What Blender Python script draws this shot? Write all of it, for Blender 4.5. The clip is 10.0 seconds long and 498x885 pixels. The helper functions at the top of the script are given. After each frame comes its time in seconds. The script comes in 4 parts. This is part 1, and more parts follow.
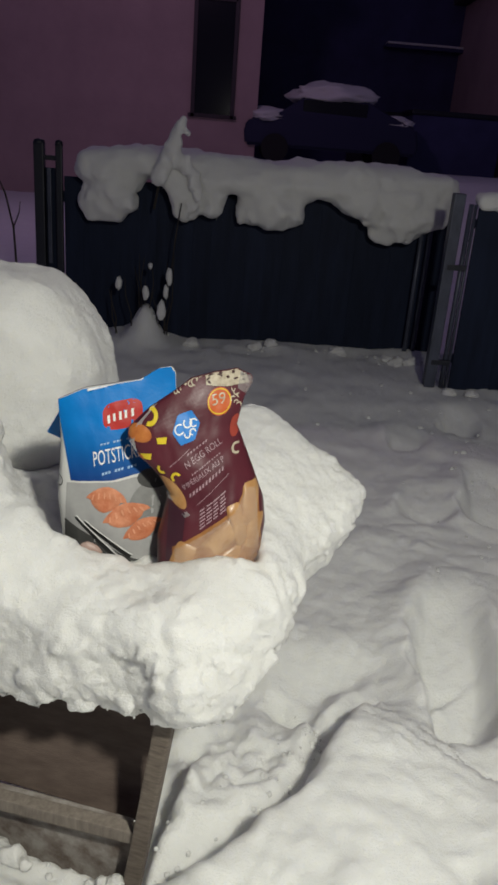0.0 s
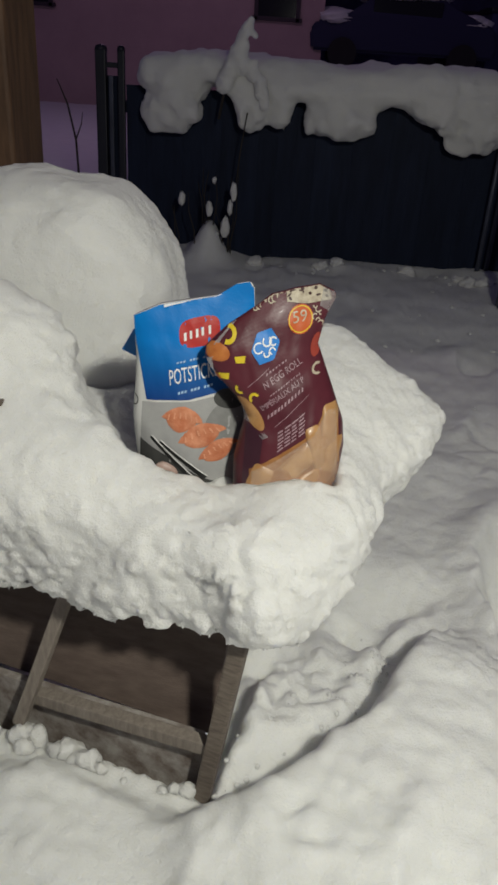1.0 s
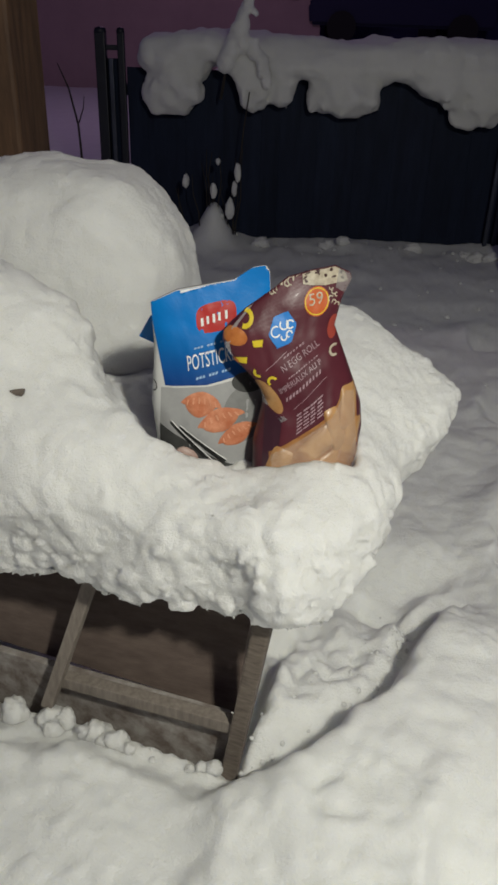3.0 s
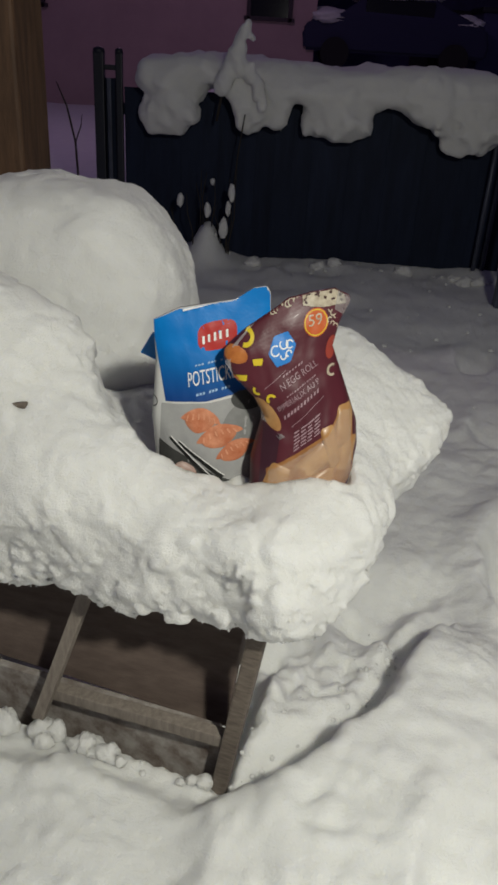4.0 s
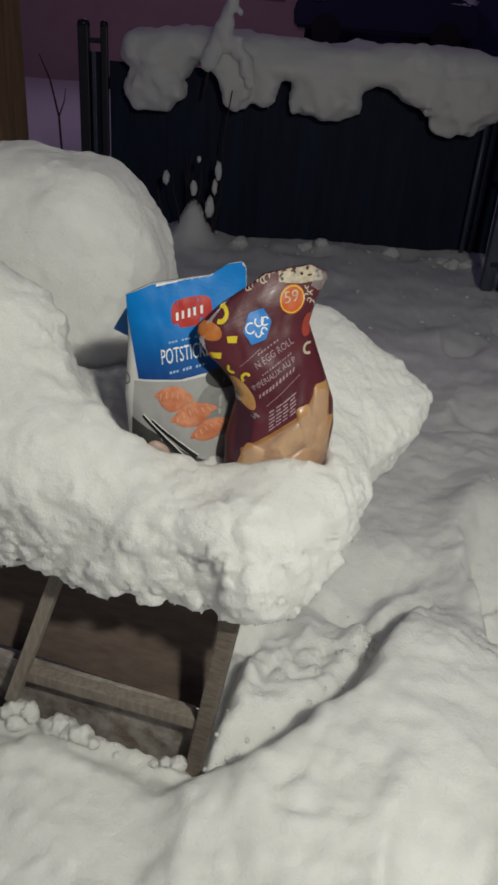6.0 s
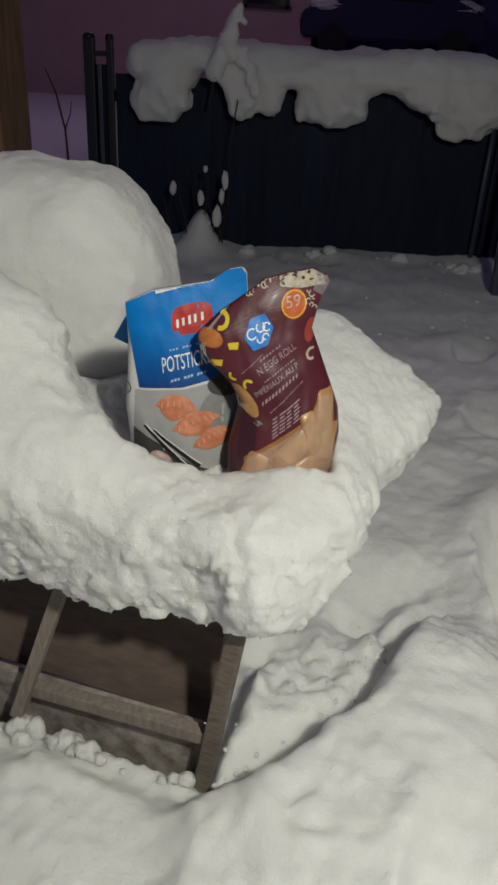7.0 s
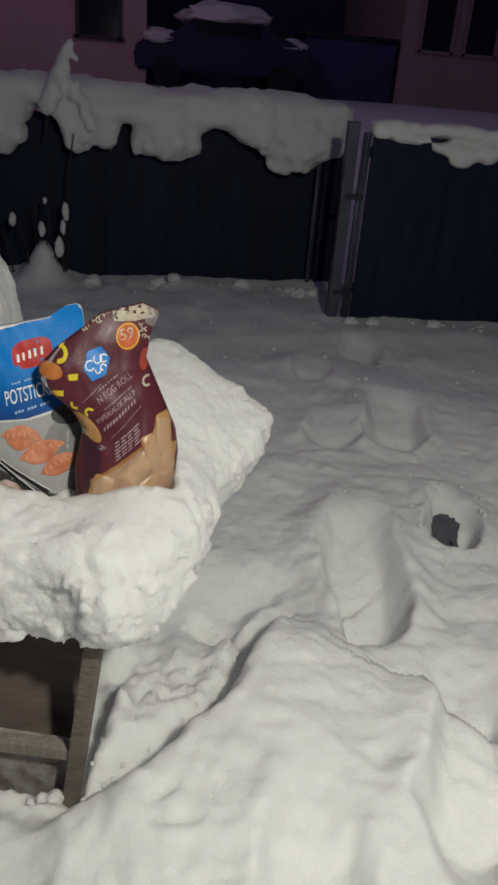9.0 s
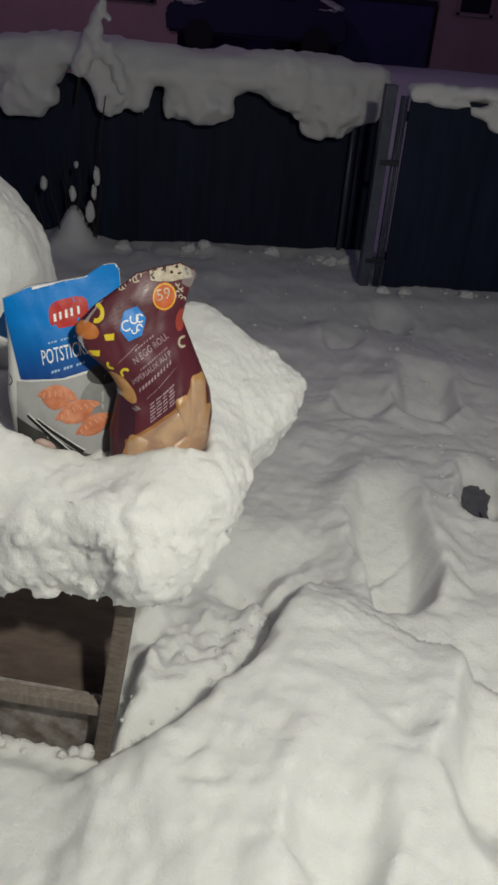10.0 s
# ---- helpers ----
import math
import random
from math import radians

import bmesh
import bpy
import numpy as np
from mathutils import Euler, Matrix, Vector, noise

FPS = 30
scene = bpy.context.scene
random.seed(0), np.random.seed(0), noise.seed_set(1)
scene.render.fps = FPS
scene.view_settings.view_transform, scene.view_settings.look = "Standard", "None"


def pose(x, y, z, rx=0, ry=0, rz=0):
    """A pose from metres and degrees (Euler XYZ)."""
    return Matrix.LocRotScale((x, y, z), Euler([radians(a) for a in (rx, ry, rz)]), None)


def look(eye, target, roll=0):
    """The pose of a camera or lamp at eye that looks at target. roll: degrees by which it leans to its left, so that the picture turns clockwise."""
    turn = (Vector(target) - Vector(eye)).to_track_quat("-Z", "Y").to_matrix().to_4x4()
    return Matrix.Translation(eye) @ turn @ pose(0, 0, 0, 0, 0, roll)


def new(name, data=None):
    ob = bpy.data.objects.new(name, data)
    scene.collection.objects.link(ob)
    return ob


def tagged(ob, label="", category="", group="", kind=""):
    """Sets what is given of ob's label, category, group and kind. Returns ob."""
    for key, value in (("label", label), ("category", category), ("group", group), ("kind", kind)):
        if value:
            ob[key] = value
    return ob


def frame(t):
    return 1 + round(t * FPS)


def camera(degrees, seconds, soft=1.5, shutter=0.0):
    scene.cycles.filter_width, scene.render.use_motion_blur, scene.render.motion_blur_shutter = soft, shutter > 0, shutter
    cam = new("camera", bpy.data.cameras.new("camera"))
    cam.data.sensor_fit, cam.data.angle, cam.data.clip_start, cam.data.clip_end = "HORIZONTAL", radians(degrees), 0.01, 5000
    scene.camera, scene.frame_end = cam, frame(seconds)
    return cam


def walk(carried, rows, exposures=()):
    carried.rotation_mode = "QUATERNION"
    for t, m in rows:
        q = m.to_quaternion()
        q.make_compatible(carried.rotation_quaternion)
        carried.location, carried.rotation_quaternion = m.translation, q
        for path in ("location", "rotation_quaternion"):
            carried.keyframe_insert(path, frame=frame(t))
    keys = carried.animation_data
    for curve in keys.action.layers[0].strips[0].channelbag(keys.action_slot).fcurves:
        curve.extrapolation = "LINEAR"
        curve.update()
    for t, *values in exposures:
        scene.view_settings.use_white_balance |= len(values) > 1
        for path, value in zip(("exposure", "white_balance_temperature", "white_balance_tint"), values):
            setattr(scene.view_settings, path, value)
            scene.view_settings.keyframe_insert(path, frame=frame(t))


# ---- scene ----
cam = camera(36.3, 10.0, soft=3.0)
PATH = [
    (0, (0.0714, 0.3080, 1.4770), (0.1778, 2.9120, 0.4536), 4.5),
    (0.5, (0.0546, 0.3248, 1.4616), (0.1162, 2.8616, 0.2772), 5.6),
    (1, (0.0294, 0.3500, 1.4518), (-0.0504, 2.8308, 0.1568), 3.8),
    (1.5, (0.0168, 0.3696, 1.4476), (-0.1092, 2.8154, 0.0910), 2.7),
    (2, (0.0252, 0.3598, 1.4532), (-0.0770, 2.7972, 0.0798), 2.4),
    (2.5, (0.0210, 0.3472, 1.4546), (-0.0812, 2.7832, 0.0784), 1.9),
    (4, (-0.0154, 0.3108, 1.4700), (-0.0700, 2.7916, 0.1736), 3.7),
    (4.5, (-0.0098, 0.2912, 1.4686), (0.0056, 2.7678, 0.1610), 4.9),
    (5, (-0.0014, 0.3080, 1.4588), (0.0294, 2.7538, 0.0952), 5.3),
    (6.5, (0.0224, 0.3458, 1.4490), (-0.0182, 2.8056, 0.1092), 3.9),
    (7, (0.0308, 0.3584, 1.4392), (-0.0294, 2.8252, 0.1162), 3.2),
    (7.5, (0.0210, 0.3122, 1.4644), (-0.0546, 2.7944, 0.1708), 3),
    (8, (0.0210, 0.2800, 1.4728), (-0.0224, 2.7720, 0.1946), 3),
    (8.5, (0.0308, 0.2506, 1.4812), (0.1988, 2.7454, 0.2198), 4.2),
    (9, (0.0658, 0.2408, 1.4924), (0.5082, 2.7244, 0.2772), 4.7),
    (9.5, (0.0154, 0.2338, 1.4840), (0.2744, 2.7076, 0.1988), 4.3),
    (10, (0.0476, 0.2408, 1.4742), (0.4004, 2.6866, 0.1582), 4.9),
]
walk(cam, [(t, look(eye, target, roll)) for t, eye, target, roll in PATH], [(0.0, 0.16), (0.4, 0.06), (0.9, 0.0), (4.0, -0.02), (5.0, -0.05), (6.5, -0.16), (8.0, -0.12), (9.0, -0.07), (10.0, -0.06)])

# ---- light ----
world = bpy.data.worlds.new("night_sky")
scene.world = world
world.use_nodes = True
wn = world.node_tree.nodes
wn["Background"].inputs["Color"].default_value = (0.27, 0.24, 0.50, 1)
wn["Background"].inputs["Strength"].default_value = 0.080


def lamp(name, kind, place, energy, colour, size):
    data = bpy.data.lights.new(name, kind)
    data.energy, data.color = energy, colour
    if kind == "POINT":
        data.shadow_soft_size = size
    else:
        data.shape, data.size = "DISK", size
    ob = new(name, data)
    ob.location = place
    return ob


porch = lamp("porch_light", "AREA", (0.82, -0.03, 2.42), 61.0, (0.99, 0.98, 0.865), 0.17)
porch.matrix_world = look((0.82, -0.03, 2.42), (0.72, 1.17, 0.32))
# unseen purple fill lamp, added to brighten the houses and far snow
lamp("added_house_fill", "POINT", (-1.5, 13.0, 6.5), 125.0, (0.95, 0.60, 0.98), 0.25)


# ---- materials ----
def mat(name, colour, rough=0.6, metal=0.0, vary=0.0, scale=8.0, bump=0.0, bump_scale=60.0, coat=0.0, second=None, stretch=(1, 1, 1), per_piece=0.0, sss=0.0, spec=0.5, fine=0.0):
    m = bpy.data.materials.new(name)
    m.use_nodes = True
    nt = m.node_tree
    n, ln = nt.nodes, nt.links
    b = n["Principled BSDF"]
    b.inputs["Roughness"].default_value = rough
    b.inputs["Metallic"].default_value = metal
    b.inputs["Coat Weight"].default_value = coat
    b.inputs["Specular IOR Level"].default_value = spec
    b.inputs["Coat Roughness"].default_value = 0.12
    if sss:
        b.inputs["Subsurface Weight"].default_value = sss
        b.inputs["Subsurface Radius"].default_value = (0.050, 0.051, 0.055)
        b.inputs["Subsurface Scale"].default_value = 1.0
    c = (*colour, 1)
    b.inputs["Base Color"].default_value = c
    co = n.new("ShaderNodeTexCoord")
    mp = n.new("ShaderNodeMapping")
    mp.inputs["Scale"].default_value = stretch
    ln.new(co.outputs["Object"], mp.inputs["Vector"])
    if vary or second:
        t1 = n.new("ShaderNodeTexNoise")
        t1.inputs["Scale"].default_value = scale
        t1.inputs["Detail"].default_value = 6
        t1.inputs["Roughness"].default_value = 0.65
        ln.new(mp.outputs["Vector"], t1.inputs["Vector"])
        ramp = n.new("ShaderNodeMapRange")
        ramp.inputs["From Min"].default_value, ramp.inputs["From Max"].default_value = 0.32, 0.68
        ln.new(t1.outputs["Fac"], ramp.inputs["Value"])
        mix = n.new("ShaderNodeMix")
        mix.data_type = "RGBA"
        other = second or tuple(v * (1 - vary) for v in colour)
        mix.inputs["A"].default_value, mix.inputs["B"].default_value = c, (*other, 1)
        ln.new(ramp.outputs["Result"], mix.inputs["Factor"])
        out = mix.outputs["Result"]
        if per_piece:
            info = n.new("ShaderNodeObjectInfo")
            hsv = n.new("ShaderNodeHueSaturation")
            rr = n.new("ShaderNodeMapRange")
            rr.inputs["To Min"].default_value, rr.inputs["To Max"].default_value = 1 - per_piece, 1 + per_piece
            ln.new(info.outputs["Random"], rr.inputs["Value"])
            ln.new(rr.outputs["Result"], hsv.inputs["Value"])
            ln.new(out, hsv.inputs["Color"])
            out = hsv.outputs["Color"]
        ln.new(out, b.inputs["Base Color"])
    if bump:
        t2 = n.new("ShaderNodeTexNoise")
        t2.inputs["Scale"].default_value = bump_scale
        t2.inputs["Detail"].default_value = 5
        t2.inputs["Roughness"].default_value = 0.7
        ln.new(mp.outputs["Vector"], t2.inputs["Vector"])
        bp = n.new("ShaderNodeBump")
        bp.inputs["Strength"].default_value = 1.0
        bp.inputs["Distance"].default_value = bump
        height = t2.outputs["Fac"]
        if fine:
            t3 = n.new("ShaderNodeTexNoise")
            t3.inputs["Scale"].default_value = bump_scale * 5
            t3.inputs["Detail"].default_value = 4
            ln.new(mp.outputs["Vector"], t3.inputs["Vector"])
            add = n.new("ShaderNodeMath")
            add.operation = "MULTIPLY_ADD"
            add.inputs[1].default_value = fine
            ln.new(t3.outputs["Fac"], add.inputs[0])
            ln.new(height, add.inputs[2])
            height = add.outputs[0]
        ln.new(height, bp.inputs["Height"])
        ln.new(bp.outputs["Normal"], b.inputs["Normal"])
    return m


SNOW = mat("snow", (0.81, 0.81, 0.795), 0.75, vary=0.04, scale=9, bump=0.007, bump_scale=55, sss=0.85, spec=0.12, fine=0.45)
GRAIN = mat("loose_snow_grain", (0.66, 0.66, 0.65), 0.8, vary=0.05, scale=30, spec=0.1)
SNOW_GROUND = mat("trodden_snow", (0.88, 0.885, 0.87), 0.7, vary=0.07, scale=5, bump=0.007, bump_scale=38, spec=0.12, fine=0.4, sss=0.85)
WOOD = mat("weathered_wood", (0.20, 0.165, 0.135), 0.8, second=(0.10, 0.078, 0.062), scale=9, stretch=(3, 3, 14), bump=0.0012, bump_scale=30)
WOOD_DUSTED = mat("snow_dusted_plank", (0.135, 0.10, 0.082), 0.8, second=(0.38, 0.355, 0.33), scale=22, bump=0.002, bump_scale=30)
WOOD_PALE = mat("bare_worn_wood", (0.27, 0.235, 0.20), 0.85, second=(0.17, 0.14, 0.118), scale=14, stretch=(6, 6, 1.2), bump=0.001, bump_scale=40)
WOOD_BROWN = mat("brown_plank", (0.135, 0.10, 0.082), 0.8, second=(0.085, 0.06, 0.05), scale=6, stretch=(1.2, 6, 8), bump=0.0008, bump_scale=40)
POST_WOOD = mat("stained_post_wood", (0.13, 0.070, 0.036), 0.7, second=(0.055, 0.028, 0.015), scale=7, stretch=(5, 5, 0.7), bump=0.001, bump_scale=30)
FENCE = mat("dark_navy_paint", (0.014, 0.021, 0.047), 0.6, vary=0.4, scale=3, stretch=(4, 4, 0.6), bump=0.0015, bump_scale=12, per_piece=0.12, spec=0.15)
STEEL = mat("painted_steel", (0.085, 0.095, 0.14), 0.45, metal=0.2, vary=0.5, scale=6, stretch=(3, 3, 1))
STEEL_DARK = mat("dark_painted_steel", (0.012, 0.014, 0.026), 0.5, vary=0.4, scale=6)
PINK = mat("pink_siding", (0.52, 0.36, 0.37), 0.8, vary=0.18, scale=0.8, bump=0.004, bump_scale=6)
DARK_TRIM = mat("dark_window_trim", (0.05, 0.035, 0.045), 0.6, vary=0.2, scale=4)
TRIM = mat("pale_window_trim", (0.40, 0.27, 0.30), 0.7, vary=0.1, scale=4)
GLASS_DARK = mat("dark_window_pane", (0.010, 0.010, 0.014), 0.12)
ROOF = mat("dark_roof", (0.06, 0.05, 0.06), 0.85, vary=0.3, scale=2)
DARK_WALL = mat("dark_blue_wall", (0.06, 0.062, 0.17), 0.8, vary=0.4, scale=0.9)
CAR = mat("car_paint", (0.03, 0.032, 0.075), 0.6, spec=0.2)
TYRE = mat("tyre_rubber", (0.015, 0.015, 0.016), 0.85)
TWIG = mat("bare_twig_bark", (0.035, 0.028, 0.024), 0.85, vary=0.3, scale=30)
PIT_DARK = mat("dark_pit_grey", (0.13, 0.13, 0.155), 0.7, vary=0.4, scale=25, bump=0.004)


def film(name, colour, rough=0.42, vary=0.06, second=None, scale=40):
    return mat(name, colour, rough, vary=vary, second=second, scale=scale, bump=0.0011, bump_scale=20, coat=0.05, fine=0.12, spec=0.3)


BLUE = film("blue_film", (0.001, 0.20, 0.60), second=(0.001, 0.145, 0.47), scale=5)
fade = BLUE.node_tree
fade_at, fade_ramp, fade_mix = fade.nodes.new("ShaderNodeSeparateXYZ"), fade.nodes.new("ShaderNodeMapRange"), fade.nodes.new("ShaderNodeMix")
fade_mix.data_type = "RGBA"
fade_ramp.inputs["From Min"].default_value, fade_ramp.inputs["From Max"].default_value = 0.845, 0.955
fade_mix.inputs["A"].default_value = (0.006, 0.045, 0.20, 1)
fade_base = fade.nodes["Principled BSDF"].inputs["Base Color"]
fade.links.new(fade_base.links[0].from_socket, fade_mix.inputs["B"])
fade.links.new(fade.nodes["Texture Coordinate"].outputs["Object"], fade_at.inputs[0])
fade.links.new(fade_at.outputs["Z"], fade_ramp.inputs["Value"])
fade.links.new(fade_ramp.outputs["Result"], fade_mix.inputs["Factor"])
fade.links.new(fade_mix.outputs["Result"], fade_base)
PRINT_BLUE = film("pale_blue_print", (0.30, 0.46, 0.66))
GREY = film("grey_print", (0.40, 0.40, 0.39), second=(0.30, 0.30, 0.30), scale=9)
GREY_PALE = film("pale_gusset_film", (0.62, 0.62, 0.60))
SLATE = film("slate_print", (0.060, 0.060, 0.058), vary=0.3)
PLATE = film("mid_grey_print", (0.24, 0.24, 0.235), vary=0.2)
CHOP = film("chopstick_print", (0.018, 0.018, 0.018))
RED = film("red_print", (0.46, 0.035, 0.030), vary=0.1)
WHITE = film("white_print", (0.80, 0.80, 0.78))
DUMPLING = film("dumpling_print", (0.64, 0.28, 0.16), second=(0.46, 0.14, 0.065), scale=45)
DUMPLING_LIT = film("dumpling_fold_print", (0.70, 0.35, 0.215), second=(0.60, 0.25, 0.14), scale=70)
MAROON = film("maroon_film", (0.100, 0.020, 0.030), rough=0.42, second=(0.070, 0.013, 0.021), scale=8)
MAROON_DARK = film("maroon_gusset_film", (0.050, 0.018, 0.028), rough=0.34)
TAN = film("egg_roll_pastry", (0.38, 0.185, 0.066), rough=0.36, second=(0.24, 0.10, 0.034), scale=30)
TAN_LIGHT = film("pale_pastry", (0.48, 0.275, 0.115), rough=0.36, second=(0.34, 0.165, 0.058), scale=30)
FOLD = film("crumpled_clear_fold", (0.42, 0.31, 0.27), second=(0.22, 0.13, 0.10), scale=45)
PEPPER = film("dull_red_print", (0.30, 0.05, 0.035))
ORANGE = film("orange_print", (0.50, 0.10, 0.022))
ORANGE_ROLL = film("roasted_roll_print", (0.52, 0.19, 0.05), second=(0.38, 0.11, 0.03), scale=50)
YELLOW = film("yellow_print", (0.66, 0.50, 0.03))
HEXBLUE = film("hexagon_blue_print", (0.03, 0.21, 0.60))
CREAM = film("cream_floral_film", (0.56, 0.50, 0.38), second=(0.30, 0.25, 0.19), scale=70)
LILAC = film("pale_print", (0.34, 0.23, 0.26))
INK = film("dark_floral_print", (0.05, 0.02, 0.02))
BLUE_BACK = film("blue_film_back", (0.003, 0.16, 0.48))


def clear_film(name, alpha):
    m = bpy.data.materials.new(name)
    m.use_nodes = True
    n, ln = m.node_tree.nodes, m.node_tree.links
    b = n["Principled BSDF"]
    b.inputs["Base Color"].default_value = (0.9, 0.9, 0.9, 1)
    b.inputs["Roughness"].default_value = 0.10
    b.inputs["Alpha"].default_value = alpha
    crinkle, relief = n.new("ShaderNodeTexNoise"), n.new("ShaderNodeBump")
    crinkle.inputs["Scale"].default_value = 32
    relief.inputs["Distance"].default_value = 0.005
    ln.new(crinkle.outputs["Fac"], relief.inputs["Height"])
    ln.new(relief.outputs["Normal"], b.inputs["Normal"])
    return m


CLEAR = clear_film("clear_plastic_film", 0.12)
CLEAR_FIN = clear_film("clear_plastic_fin", 0.30)


# ---- building helpers ----
def mesh_of(name, verts, faces, material, smooth=True):
    me = bpy.data.meshes.new(name)
    me.from_pydata([tuple(float(c) for c in v) for v in verts], [], [tuple(int(i) for i in f) for f in faces])
    me.materials.append(material)
    if smooth:
        me.polygons.foreach_set("use_smooth", [True] * len(me.polygons))
    me.update()
    return me


def part(name, bm, material, parent=None, label=""):
    """Links a bmesh, or a mesh, as one object under parent."""
    if isinstance(bm, bmesh.types.BMesh):
        me = bpy.data.meshes.new(name)
        bm.to_mesh(me)
        bm.free()
        me.materials.append(material)
    else:
        me = bm
    ob = new(name, me)
    if parent is not None:
        ob.parent = parent
    if label:
        ob["label"] = label
    return ob


def thing(name, place, label, category, group="", kind=""):
    ob = new(name)
    ob.location = place
    ob.empty_display_size = 0.1
    return tagged(ob, label, category, group, kind)


def box(size, at=(0, 0, 0), turn=None, bevel=0.0):
    bm = bmesh.new()
    bmesh.ops.create_cube(bm, size=1)
    bmesh.ops.scale(bm, vec=size, verts=bm.verts)
    if bevel:
        bmesh.ops.bevel(bm, geom=bm.edges[:], offset=bevel, segments=2, affect="EDGES", profile=0.6)
    if turn is not None:
        bmesh.ops.transform(bm, matrix=turn, verts=bm.verts)
    bmesh.ops.translate(bm, vec=at, verts=bm.verts)
    return bm


def beam(p, q, wide, deep, bevel=0.004, side=(0, 1, 0)):
    """A board from p to q; deep runs along side."""
    p, q = Vector(p), Vector(q)
    z = (q - p).normalized()
    y = Vector(side)
    y = (y - z * y.dot(z)).normalized()
    x = y.cross(z)
    m = Matrix((x, y, z)).transposed().to_4x4()
    return box((wide, deep, (q - p).length), (p + q) / 2, m, bevel)


def tube(points, radii, sides=8):
    verts, faces = [], []
    for i, (p, r) in enumerate(zip(points, radii)):
        p = Vector(p)
        d = (Vector(points[min(i + 1, len(points) - 1)]) - Vector(points[max(i - 1, 0)])).normalized()
        a = d.orthogonal().normalized()
        b = d.cross(a)
        for k in range(sides):
            w = 2 * math.pi * k / sides
            verts.append(p + (a * math.cos(w) + b * math.sin(w)) * r)
    for i in range(len(points) - 1):
        for k in range(sides):
            j = (k + 1) % sides
            faces.append((i * sides + k, i * sides + j, (i + 1) * sides + j, (i + 1) * sides + k))
    faces.append(tuple(range(sides))[::-1])
    faces.append(tuple((len(points) - 1) * sides + k for k in range(sides)))
    return verts, faces


def vnoise(x, y, z, size, seed):
    """Smooth lattice noise from -1 to 1 with cells of that size."""
    rng = np.random.RandomState(seed)
    table = rng.rand(4096).astype(np.float32) * 2 - 1
    x, y, z = x / size + 100.3, y / size + 100.7, z / size + 100.1
    xi, yi, zi = np.floor(x).astype(np.int64), np.floor(y).astype(np.int64), np.floor(z).astype(np.int64)
    fx, fy, fz = x - xi, y - yi, z - zi
    fx, fy, fz = fx * fx * (3 - 2 * fx), fy * fy * (3 - 2 * fy), fz * fz * (3 - 2 * fz)
    out = 0
    for dx in (0, 1):
        for dy in (0, 1):
            for dz in (0, 1):
                h = ((xi + dx) * 73856093 ^ (yi + dy) * 19349663 ^ (zi + dz) * 83492791) % 4096
                out = out + table[h] * (fx if dx else 1 - fx) * (fy if dy else 1 - fy) * (fz if dz else 1 - fz)
    return out


def tnoise(x, y, z, size, seed):
    """The same on a lattice turned away from the axes."""
    return vnoise(0.80 * x - 0.48 * y + 0.36 * z, 0.60 * x + 0.64 * y - 0.48 * z, 0.60 * y + 0.80 * z, size, seed)


def smin(a, b, k):
    h = np.clip(0.5 + 0.5 * (b - a) / k, 0, 1)
    return b + (a - b) * h - k * h * (1 - h)


def smax(a, b, k):
    return -smin(-a, -b, k)


def ball(x, y, z, c, r):
    q = np.sqrt(((x - c[0]) / r[0]) ** 2 + ((y - c[1]) / r[1]) ** 2 + ((z - c[2]) / r[2]) ** 2)
    return (q - 1) * min(r)


def rbox(u, v, w, lo, hi, r):
    d = [np.abs(c - (a + b) / 2) - (b - a) / 2 + r for c, a, b in zip((u, v, w), lo, hi)]
    out = np.sqrt(sum(np.maximum(c, 0) ** 2 for c in d))
    return out + np.minimum(np.maximum(np.maximum(d[0], d[1]), d[2]), 0) - r


